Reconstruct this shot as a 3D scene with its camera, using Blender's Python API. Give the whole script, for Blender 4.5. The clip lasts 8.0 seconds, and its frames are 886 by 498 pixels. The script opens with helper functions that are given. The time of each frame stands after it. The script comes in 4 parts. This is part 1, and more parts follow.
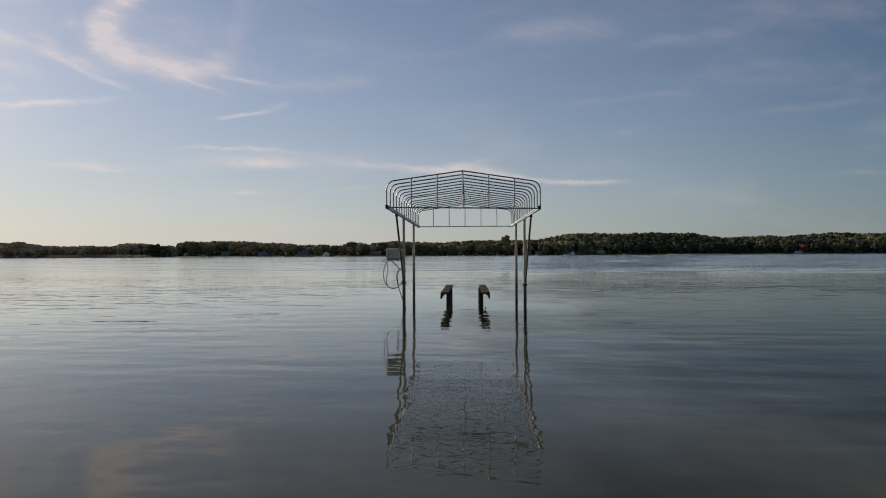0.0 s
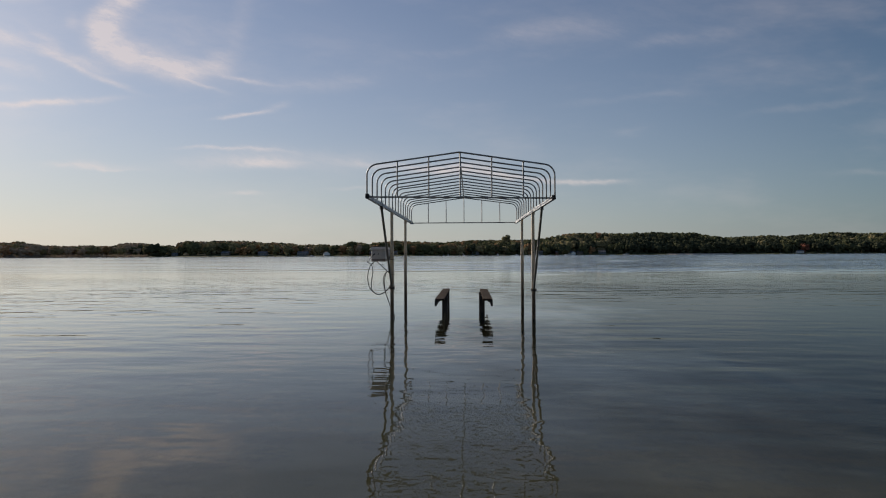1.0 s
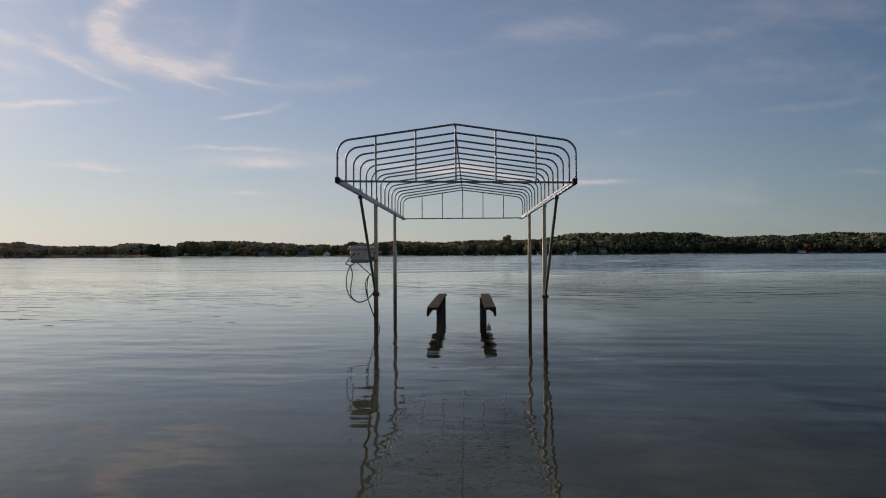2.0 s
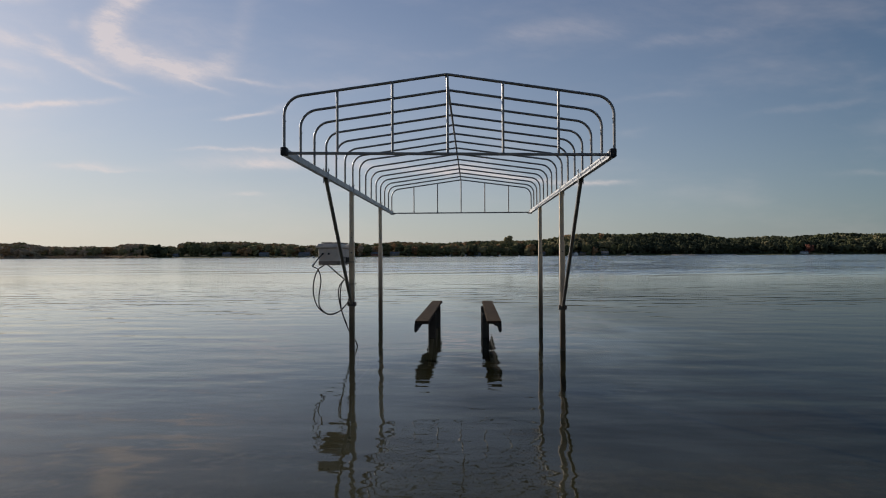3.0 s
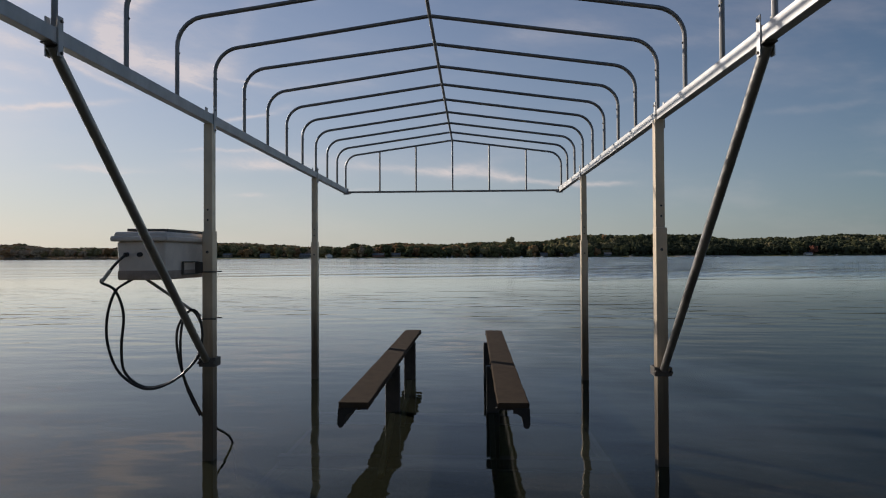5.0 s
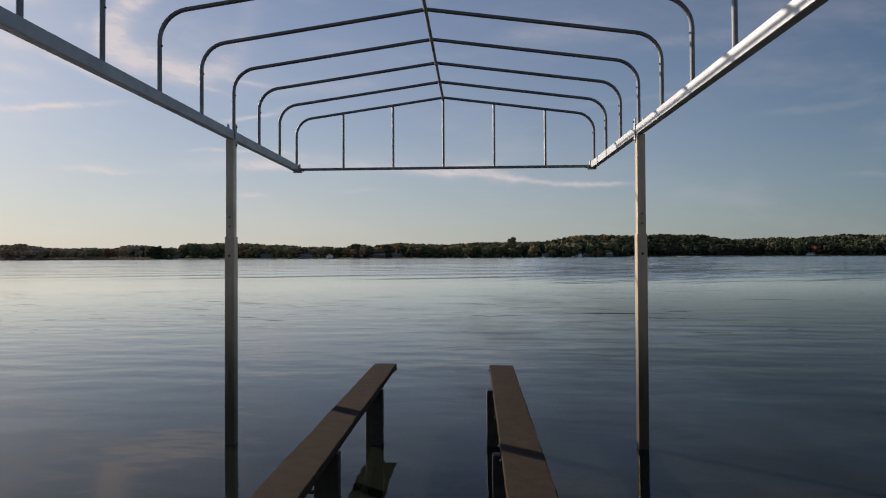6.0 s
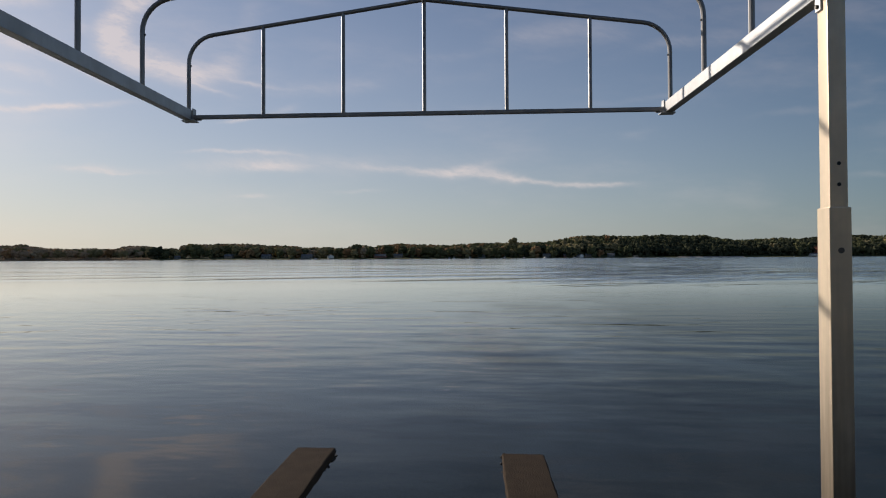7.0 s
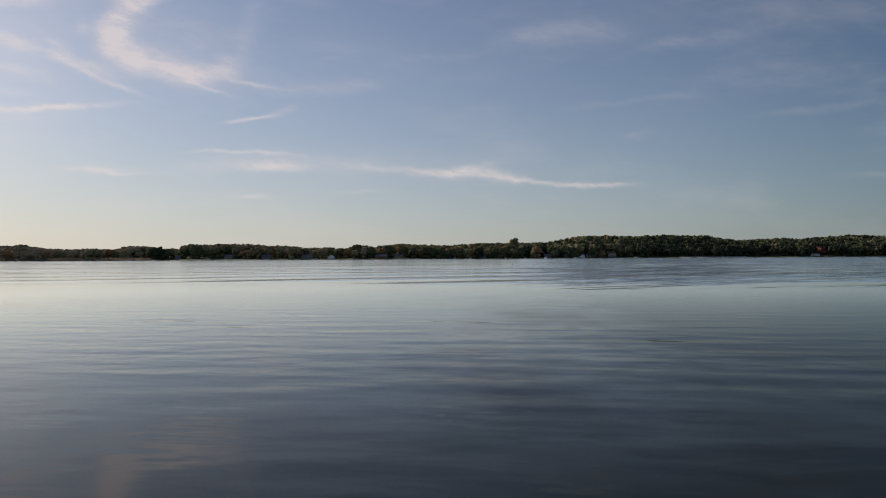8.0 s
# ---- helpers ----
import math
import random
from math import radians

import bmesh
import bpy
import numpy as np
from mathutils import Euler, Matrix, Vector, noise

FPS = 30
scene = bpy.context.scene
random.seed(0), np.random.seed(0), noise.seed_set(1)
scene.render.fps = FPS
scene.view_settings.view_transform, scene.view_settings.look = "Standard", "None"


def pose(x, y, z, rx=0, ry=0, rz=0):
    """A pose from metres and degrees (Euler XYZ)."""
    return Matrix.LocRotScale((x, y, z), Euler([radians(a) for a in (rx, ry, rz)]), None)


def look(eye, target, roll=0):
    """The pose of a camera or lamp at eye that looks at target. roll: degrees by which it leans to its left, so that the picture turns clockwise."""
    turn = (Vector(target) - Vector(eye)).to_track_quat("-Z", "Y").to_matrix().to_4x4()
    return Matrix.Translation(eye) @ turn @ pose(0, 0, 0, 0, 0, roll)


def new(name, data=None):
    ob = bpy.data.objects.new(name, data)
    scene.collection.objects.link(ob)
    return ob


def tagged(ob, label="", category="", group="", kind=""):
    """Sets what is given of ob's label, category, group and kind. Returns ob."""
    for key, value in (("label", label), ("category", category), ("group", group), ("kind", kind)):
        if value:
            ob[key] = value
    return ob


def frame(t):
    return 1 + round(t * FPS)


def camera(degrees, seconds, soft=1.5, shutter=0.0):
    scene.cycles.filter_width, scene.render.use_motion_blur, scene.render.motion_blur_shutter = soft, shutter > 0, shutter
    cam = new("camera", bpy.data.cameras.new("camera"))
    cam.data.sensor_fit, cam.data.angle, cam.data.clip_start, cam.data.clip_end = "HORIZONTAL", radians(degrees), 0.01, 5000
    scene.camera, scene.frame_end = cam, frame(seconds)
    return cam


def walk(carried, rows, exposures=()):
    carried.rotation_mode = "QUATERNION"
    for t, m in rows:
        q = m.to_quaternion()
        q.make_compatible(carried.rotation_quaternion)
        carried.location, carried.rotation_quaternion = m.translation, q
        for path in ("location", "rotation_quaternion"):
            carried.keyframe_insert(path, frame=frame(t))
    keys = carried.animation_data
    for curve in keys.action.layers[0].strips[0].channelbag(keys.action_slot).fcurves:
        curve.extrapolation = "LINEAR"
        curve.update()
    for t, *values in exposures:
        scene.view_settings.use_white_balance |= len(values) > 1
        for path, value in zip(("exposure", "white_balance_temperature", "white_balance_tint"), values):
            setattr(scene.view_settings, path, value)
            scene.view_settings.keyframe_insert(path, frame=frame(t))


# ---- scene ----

# World axes: x across the boat lift, y out over the lake, z up from the water.
cam = camera(73.0, 8.0, soft=1.1)
PATH = [
    (0, (0.127, -15.124, 1.377), (0.04, -13.125, 1.397), -0.3),
    (1.5, (0.175, -11.864, 1.383), (0.085, -9.866, 1.402), -0.3),
    (3, (0.228, -8.684, 1.371), (0.132, -6.686, 1.393), -0.3),
    (3.5, (0.241, -7.508, 1.378), (0.144, -5.51, 1.402), -0.2),
    (4, (0.248, -6.349, 1.378), (0.148, -4.351, 1.403), -0.3),
    (4.5, (0.266, -5.201, 1.371), (0.166, -3.204, 1.397), -0.3),
    (5.8, (0.314, -2.164, 1.397), (0.208, -0.167, 1.423), -0.3),
    (6, (0.314, -1.697, 1.393), (0.208, 0.3, 1.42), -0.3),
    (6.5, (0.316, -0.488, 1.394), (0.207, 1.509, 1.423), -0.3),
    (7, (0.319, 0.654, 1.394), (0.209, 2.65, 1.423), -0.3),
    (7.5, (0.325, 1.798, 1.403), (0.214, 3.795, 1.432), -0.4),
    (8, (0.334, 2.94, 1.404), (0.221, 4.937, 1.434), -0.3),
]
walk(cam, [(t, look(eye, target, roll)) for t, eye, target, roll in PATH],
     exposures=[(0.0, 0.05, 6450, 13), (8.0, 0.05, 6450, 13)])

# ---------------------------------------------------------------- light
SUN_AZ, SUN_EL = 54.0, 21.0          # degrees to the left of the lake view, and above the horizon
SKY_STRENGTH, SUN_STRENGTH = 0.072, 3.8
sun_way = Vector((-math.sin(radians(SUN_AZ)) * math.cos(radians(SUN_EL)),
                  math.cos(radians(SUN_AZ)) * math.cos(radians(SUN_EL)), math.sin(radians(SUN_EL))))
sun_lamp = bpy.data.lights.new("sun", "SUN")
sun_lamp.energy, sun_lamp.angle, sun_lamp.color = SUN_STRENGTH, radians(0.6), (1.0, 0.90, 0.77)
sun_ob = new("sun", sun_lamp)
sun_ob.matrix_world = look(sun_way * 100, (0, 0, 0))


class Nodes:
    """Short hand for a node tree."""

    def __init__(self, tree):
        self.tree = tree
        tree.nodes.clear()

    def add(self, kind, **settings):
        n = self.tree.nodes.new(kind)
        for key, value in settings.items():
            setattr(n, key, value)
        return n

    def put(self, socket, value):
        if isinstance(value, bpy.types.NodeSocket):
            self.tree.links.new(value, socket)
        elif value is not None:
            socket.default_value = value

    def math(self, op, a, b=None, c=None, clamp=False):
        n = self.add("ShaderNodeMath", operation=op, use_clamp=clamp)
        for k, v in enumerate((a, b, c)):
            self.put(n.inputs[k], v)
        return n.outputs[0]

    def xyz(self, vector):
        n = self.add("ShaderNodeSeparateXYZ")
        self.put(n.inputs[0], vector)
        return n.outputs

    def vec(self, x, y, z=0.0):
        n = self.add("ShaderNodeCombineXYZ")
        for k, v in enumerate((x, y, z)):
            self.put(n.inputs[k], v)
        return n.outputs[0]

    def noise(self, vector, scale, detail=3.0, rough=0.5, distort=0.0):
        n = self.add("ShaderNodeTexNoise")
        self.put(n.inputs["Vector"], vector)
        n.inputs["Scale"].default_value, n.inputs["Detail"].default_value = scale, detail
        n.inputs["Roughness"].default_value, n.inputs["Distortion"].default_value = rough, distort
        return n.outputs["Fac"]

    def ramp(self, value, a, b, lo=0.0, hi=1.0, smooth=True):
        n = self.add("ShaderNodeMapRange", interpolation_type="SMOOTHSTEP" if smooth else "LINEAR")
        self.put(n.inputs["Value"], value)
        for key, v in (("From Min", a), ("From Max", b), ("To Min", lo), ("To Max", hi)):
            self.put(n.inputs[key], v)
        return n.outputs["Result"]

    def mix(self, fac, a, b, blend="MIX"):
        n = self.add("ShaderNodeMix", data_type="RGBA", blend_type=blend)
        self.put(n.inputs["Factor"], fac)
        for key, v in ((6, a), (7, b)):
            self.put(n.inputs[key], (*v, 1.0) if isinstance(v, tuple) and len(v) == 3 else v)
        return n.outputs[2]

    def bump(self, height, distance=0.01, strength=1.0):
        n = self.add("ShaderNodeBump")
        self.put(n.inputs["Height"], height)
        n.inputs["Distance"].default_value, n.inputs["Strength"].default_value = distance, strength
        return n.outputs[0]


def make_sky():
    world = bpy.data.worlds.new("sky")
    scene.world = world
    world.use_nodes = True
    g = Nodes(world.node_tree)
    sky = g.add("ShaderNodeTexSky", sky_type="NISHITA", sun_disc=False)
    sky.sun_elevation, sky.sun_rotation = radians(SUN_EL), radians(-SUN_AZ)
    sky.air_density, sky.dust_density, sky.ozone_density = 1.0, 0.35, 3.2
    way = g.add("ShaderNodeTexCoord").outputs["Generated"]
    x, y, z = g.xyz(way)
    yy = g.math("MAXIMUM", y, 0.08)
    p, q = g.math("DIVIDE", x, yy), g.math("DIVIDE", z, yy)
    flat = g.vec(p, q)
    # wisps are frayed by a slow and a fine noise
    wp = g.math("SUBTRACT", g.noise(g.vec(p, g.math("MULTIPLY", q, 2.0)), 7.0, 5.0, 0.6), 0.5)
    wq = g.math("SUBTRACT", g.noise(g.vec(g.math("ADD", p, 7.3), g.math("MULTIPLY", q, 2.0)), 7.0, 5.0, 0.6), 0.5)
    pw = g.math("MULTIPLY_ADD", wp, 0.055, p)
    qw = g.math("MULTIPLY_ADD", wq, 0.036, q)
    streak = g.noise(g.vec(g.math("MULTIPLY", pw, 14.0), g.math("MULTIPLY_ADD", pw, 12.0, g.math("MULTIPLY", qw, 46.0))), 1.0, 7.0, 0.7)
    puffs = []

    def stroke(thick, dens, *points):
        """One wisp: soft puffs end to end along a line."""
        for (p0, q0), (p1, q1) in zip(points, points[1:]):
            long = math.hypot(p1 - p0, q1 - q0)
            c, s, length = (p1 - p0) / long, (q1 - q0) / long, long * 0.62
            dp, dq = g.math("SUBTRACT", pw, (p0 + p1) / 2), g.math("SUBTRACT", qw, (q0 + q1) / 2)
            along = g.math("MULTIPLY_ADD", dp, c / length, g.math("MULTIPLY", dq, s / length))
            over = g.math("MULTIPLY_ADD", dp, -s / thick, g.math("MULTIPLY", dq, c / thick))
            d2 = g.math("MULTIPLY_ADD", along, along, g.math("MULTIPLY", over, over))
            puffs.append(g.math("MULTIPLY", g.math("EXPONENT", g.math("MULTIPLY", d2, -0.9)), dens))

    # hooked wisp
    stroke(0.0216, 0.72, (-0.498, 0.517), (-0.566, 0.458), (-0.612, 0.429), (-0.637, 0.401), (-0.642, 0.377))
    stroke(0.0178, 1.04, (-0.642, 0.377), (-0.616, 0.356), (-0.566, 0.340), (-0.516, 0.321), (-0.478, 0.311))
    stroke(0.0192, 0.55, (-0.483, 0.313), (-0.438, 0.319), (-0.409, 0.336))
    stroke(0.0031, 0.40, (-0.516, 0.309), (-0.476, 0.294), (-0.428, 0.285))
    stroke(0.0036, 0.50, (-0.420, 0.305), (-0.345, 0.295))
    stroke(0.0124, 0.22, (-0.359, 0.296), (-0.261, 0.288), (-0.174, 0.294))
    stroke(0.0385, 0.17, (-0.558, 0.391), (-0.408, 0.377))
    stroke(0.0181, 0.12, (-0.403, 0.338), (-0.388, 0.396), (-0.378, 0.444))
    stroke(0.0227, 0.34, (-0.578, 0.470), (-0.613, 0.412), (-0.623, 0.377))
    stroke(0.0170, 0.25, (-0.624, 0.382), (-0.558, 0.346), (-0.478, 0.325))
    # fanned wisps
    stroke(0.0106, 0.52, (-0.896, 0.415), (-0.834, 0.394), (-0.770, 0.370), (-0.708, 0.349), (-0.632, 0.323))
    stroke(0.0046, 0.47, (-0.712, 0.347), (-0.649, 0.316), (-0.582, 0.288))
    stroke(0.0080, 0.36, (-0.875, 0.359), (-0.823, 0.341), (-0.755, 0.316))
    stroke(0.0080, 0.38, (-0.755, 0.394), (-0.714, 0.365))
    stroke(0.0092, 0.66, (-0.876, 0.453), (-0.813, 0.453), (-0.749, 0.454))
    stroke(0.0092, 0.30, (-0.690, 0.408), (-0.675, 0.396))
    stroke(0.0053, 0.38, (-0.864, 0.307), (-0.794, 0.295))
    stroke(0.0595, 0.23, (-0.896, 0.369), (-0.690, 0.354))
    # low streaks
    stroke(0.0052, 0.90, (-0.895, 0.263), (-0.771, 0.266), (-0.640, 0.269))
    stroke(0.0165, 0.24, (-0.874, 0.254), (-0.710, 0.256))
    stroke(0.0052, 0.90, (-0.707, 0.158), (-0.614, 0.154))
    stroke(0.0026, 0.48, (-0.642, 0.150), (-0.579, 0.148))
    stroke(0.0026, 0.60, (-0.477, 0.184), (-0.398, 0.182), (-0.322, 0.178))
    stroke(0.0071, 0.90, (-0.392, 0.159), (-0.318, 0.158))
    stroke(0.0154, 0.29, (-0.497, 0.157), (-0.359, 0.168), (-0.194, 0.160))
    stroke(0.0026, 0.48, (-0.396, 0.109), (-0.357, 0.107))
    stroke(0.0024, 0.24, (-0.232, 0.111), (-0.174, 0.111))
    stroke(0.0035, 0.60, (-0.430, 0.238), (-0.388, 0.240), (-0.347, 0.241))
    stroke(0.0059, 0.34, (-0.351, 0.243), (-0.316, 0.254))
    # long streak
    stroke(0.0060, 0.47, (-0.194, 0.157), (-0.117, 0.149), (-0.041, 0.142))
    stroke(0.0066, 0.47, (-0.060, 0.145), (0.008, 0.153))
    stroke(0.0087, 0.68, (-0.050, 0.141), (0.006, 0.140), (0.058, 0.128))
    stroke(0.0037, 0.72, (0.035, 0.129), (0.109, 0.122), (0.183, 0.120), (0.250, 0.119))
    stroke(0.0217, 0.10, (-0.213, 0.160), (0.035, 0.157))
    # faint veils
    stroke(0.0135, 0.15, (0.036, 0.360), (0.111, 0.377), (0.186, 0.378), (0.250, 0.367))
    stroke(0.0111, 0.13, (0.274, 0.342), (0.351, 0.357), (0.450, 0.366))
    stroke(0.0393, 0.07, (0.130, 0.405), (0.451, 0.392))
    stroke(0.0061, 0.08, (-0.097, 0.332), (-0.002, 0.340))
    stroke(0.0049, 0.08, (0.175, 0.249), (0.277, 0.258), (0.371, 0.267))
    stroke(0.0061, 0.09, (0.247, 0.201), (0.287, 0.205))
    stroke(0.0049, 0.09, (0.475, 0.228), (0.556, 0.239), (0.635, 0.254))
    stroke(0.0049, 0.12, (0.605, 0.130), (0.686, 0.127))
    stroke(0.0086, 0.06, (0.627, 0.277), (0.688, 0.293))
    stroke(0.0086, 0.12, (-0.324, 0.446), (-0.256, 0.437))
    stroke(0.0368, 0.06, (-0.271, 0.383), (-0.078, 0.320))
    total = puffs[0]
    for puff in puffs[1:]:
        total = g.math("ADD", total, puff)
    veil = g.math("MULTIPLY", g.ramp(g.noise(g.vec(g.math("MULTIPLY", p, 2.0), g.math("MULTIPLY", q, 6.0)), 1.3, 5.0, 0.6), 0.45, 0.8), 0.22)
    frayed = g.math("MULTIPLY", total, g.ramp(streak, 0.28, 0.72, 0.25, 1.25, False))
    front = g.ramp(y, 0.1, 0.3)
    cover = g.math("MULTIPLY", g.math("ADD", frayed, veil), front, clamp=True)
    # thin haze that whitens the sky towards the horizon
    up = g.math("ABSOLUTE", z)
    sunward = g.math("MULTIPLY_ADD", x, sun_way.x, g.math("MULTIPLY", y, sun_way.y))
    glow = g.ramp(sunward, 0.0, 0.95, 0.0, 1.0, False)
    low = g.math("MULTIPLY", g.math("EXPONENT", g.math("MULTIPLY", up, -7.0)), 0.75)
    high = g.math("MULTIPLY", g.math("EXPONENT", g.math("MULTIPLY", up, -2.2)), g.math("MULTIPLY", glow, 0.52))
    # the clear sky is deepest a quarter turn from the sun
    deep = g.ramp(sunward, -0.05, 0.35, 0.84, 1.0)
    hazy = g.mix(1.0, sky.outputs[0], g.vec(g.math("MULTIPLY", deep, 0.98), deep, g.math("MULTIPLY", deep, 1.02)), "MULTIPLY")
    hazy = g.mix(high, hazy, (7.1, 6.6, 6.6))
    hazy = g.mix(low, hazy, g.mix(glow, (2.36, 3.12, 3.52), (7.9, 7.8, 6.9)))
    cloud = g.mix(g.math("MULTIPLY", cover, 0.60), hazy, (11.0, 9.5, 8.7))
    back = g.add("ShaderNodeBackground")
    g.put(back.inputs[0], cloud)
    back.inputs[1].default_value = SKY_STRENGTH
    g.put(g.add("ShaderNodeOutputWorld").inputs[0], back.outputs[0])


make_sky()


# ---------------------------------------------------------------- materials
def material(name, build):
    m = bpy.data.materials.new(name)
    m.use_nodes = True
    g = Nodes(m.node_tree)
    shader = build(g)
    out = g.add("ShaderNodeOutputMaterial")
    g.put(out.inputs[0], shader)
    return m


def principled(g, color, rough, metal=0.0, normal=None, spec=0.5):
    n = g.add("ShaderNodeBsdfPrincipled")
    g.put(n.inputs["Base Color"], (*color, 1.0) if isinstance(color, tuple) else color)
    g.put(n.inputs["Roughness"], rough)
    g.put(n.inputs["Metallic"], metal)
    g.put(n.inputs["Specular IOR Level"], spec)
    if normal:
        g.put(n.inputs["Normal"], normal)
    return n.outputs[0]


def place_of(g):
    return g.add("ShaderNodeNewGeometry").outputs["Position"]


def metal_look(color, rough, metal, stained=False, dents=0.0):
    def build(g):
        pos = place_of(g)
        x, y, z = g.xyz(pos)
        grain = g.noise(g.vec(g.math("MULTIPLY", x, 60.0), g.math("MULTIPLY", y, 60.0), g.math("MULTIPLY", z, 4.0)), 1.0, 4.0)
        blot = g.noise(pos, 6.0, 5.0, 0.6)
        base = g.mix(g.ramp(blot, 0.3, 0.75, 0.0, 0.55), color, tuple(c * 0.62 for c in color))
        base = g.mix(g.ramp(grain, 0.35, 0.7, 0.0, 0.35), base, tuple(c * 0.8 for c in color))
        r = g.ramp(blot, 0.2, 0.8, rough - 0.08, rough + 0.12, False)
        met = metal
        if stained:
            # dried silt and algae up from the water line
            edge = g.math("MULTIPLY_ADD", g.noise(g.vec(g.math("MULTIPLY", x, 40.0), g.math("MULTIPLY", y, 40.0), g.math("MULTIPLY", z, 3.0)), 1.0, 3.0), 0.5, g.math("SUBTRACT", z, 0.25))
            dirt = g.ramp(edge, 0.25, 1.40, 1.0, 0.0)
            base = g.mix(g.math("MULTIPLY", dirt, 0.92), base, (0.042, 0.031, 0.020))
            tan = g.ramp(edge, 0.4, 1.5, 0.15, 0.0)
            base = g.mix(tan, base, (0.26, 0.20, 0.14))
            met = g.ramp(edge, 0.1, 0.6, 0.4, metal)
        normal = g.bump(grain, 0.0003)
        if dents:
            n = g.add("ShaderNodeBump")
            g.put(n.inputs["Height"], g.noise(pos, 9.0, 2.0))
            g.put(n.inputs["Normal"], normal)
            n.inputs["Distance"].default_value = dents
            normal = n.outputs[0]
        return principled(g, base, r, met, normal)
    return build


M_ALU = material("weathered_aluminium", metal_look((0.31, 0.30, 0.29), 0.46, 0.72))
M_BEAM = material("mill_aluminium", metal_look((0.56, 0.56, 0.55), 0.5, 0.5))
M_POST = material("stained_aluminium", metal_look((0.78, 0.64, 0.465), 0.34, 0.32, True))
M_BRACE = material("galvanised_tube", metal_look((0.42, 0.40, 0.37), 0.33, 0.8, False, 0.014))
M_STEEL = material("dull_steel", metal_look((0.14, 0.13, 0.12), 0.5, 0.7))


def flat_look(color, rough, vary=0.25, scale=8.0, relief=0.001, metal=0.0, spec=0.5):
    def build(g):
        pos = place_of(g)
        n1, n2 = g.noise(pos, scale, 5.0, 0.6), g.noise(pos, scale * 9, 3.0)
        base = g.mix(g.ramp(n1, 0.3, 0.7), tuple(c * (1 - vary) for c in color), tuple(min(1, c * (1 + vary)) for c in color))
        base = g.mix(g.math("MULTIPLY", n2, vary), base, tuple(c * 0.7 for c in color))
        return principled(g, base, g.ramp(n1, 0.2, 0.8, max(0.02, rough - 0.1), min(1, rough + 0.1), False), metal, g.bump(n2, relief), spec)
    return build


M_CAP = material("black_rubber", flat_look((0.015, 0.015, 0.016), 0.6))
M_HOSE = material("black_cable", flat_look((0.018, 0.018, 0.018), 0.45))
M_SLEEVING = material("grey_hose_end", flat_look((0.5, 0.49, 0.46), 0.45))
M_PLASTIC = material("aged_white_plastic", flat_look((0.68, 0.60, 0.52), 0.40, 0.14, 5.0))
M_SKIRT = material("dirty_white_plastic", flat_look((0.36, 0.28, 0.22), 0.55, 0.3, 9.0))
M_PANEL = material("solar_cells", flat_look((0.012, 0.014, 0.022), 0.14, 0.2, 30.0, 0.0002))
M_CARPET = material("brown_bunk_carpet", flat_look((0.058, 0.042, 0.029), 1.0, 0.14, 14.0, 0.004, 0.0, 0.08))
M_WET = material("wet_dark_carpet", flat_look((0.022, 0.019, 0.016), 0.7, 0.3, 20.0, 0.003))
M_LEG = material("algae_dark_leg", flat_look((0.035, 0.030, 0.024), 0.6, 0.35, 12.0))
M_STRUT = material("pale_aluminium_strut", flat_look((0.36, 0.31, 0.24), 0.5, 0.2, 12.0))
M_BARK = material("bark", flat_look((0.09, 0.07, 0.055), 0.9, 0.3, 3.0))
M_WHITE = material("white_paint", flat_look((0.78, 0.76, 0.72), 0.5, 0.08, 0.6))
M_GREY = material("grey_siding", flat_look((0.22, 0.225, 0.23), 0.7, 0.15, 0.6))
M_TAN = material("tan_siding", flat_look((0.28, 0.22, 0.17), 0.7, 0.15, 0.6))
M_BRICK = material("red_brown_siding", flat_look((0.30, 0.14, 0.10), 0.8, 0.15, 0.6))
M_ROOF = material("grey_shingle_roof", flat_look((0.15, 0.15, 0.155), 0.85, 0.2, 0.8))
M_GLASS = material("dark_window_glass", flat_look((0.02, 0.025, 0.03), 0.08, 0.1, 1.0))
M_PLANK = material("weathered_dock_wood", flat_look((0.34, 0.29, 0.24), 0.85, 0.25, 1.0))
M_HULL = material("blue_hull", flat_look((0.10, 0.14, 0.25), 0.3, 0.1, 1.0))
M_SAND = material("pale_sand", flat_look((0.45, 0.38, 0.29), 0.95, 0.15, 0.2))
M_REED = material("dry_reeds", flat_look((0.36, 0.26, 0.16), 0.9, 0.35, 0.12))


def leaf_look(dark, light):
    def build(g):
        rnd = g.add("ShaderNodeObjectInfo").outputs["Random"]
        isl = g.add("ShaderNodeNewGeometry").outputs["Random Per Island"]
        base = g.mix(isl, dark, light)
        base = g.mix(g.math("MULTIPLY", rnd, 0.5), base, tuple(0.5 * (a + b) * k for a, b, k in zip(dark, light, (0.75, 0.7, 0.8))))
        return principled(g, base, 0.9, spec=0.0)
    return build


# leaf albedos are raised to paint in haze and backlit glow
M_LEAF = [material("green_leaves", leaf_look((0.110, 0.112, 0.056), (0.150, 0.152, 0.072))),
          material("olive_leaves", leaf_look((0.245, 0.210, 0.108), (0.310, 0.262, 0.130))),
          material("shade_dark_leaves", leaf_look((0.060, 0.066, 0.040), (0.082, 0.088, 0.050))),
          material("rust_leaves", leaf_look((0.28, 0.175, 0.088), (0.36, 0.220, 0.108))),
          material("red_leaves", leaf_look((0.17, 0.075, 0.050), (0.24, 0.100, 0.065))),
          material("haze_paled_tan_leaves", leaf_look((0.36, 0.270, 0.180), (0.46, 0.345, 0.220)))]


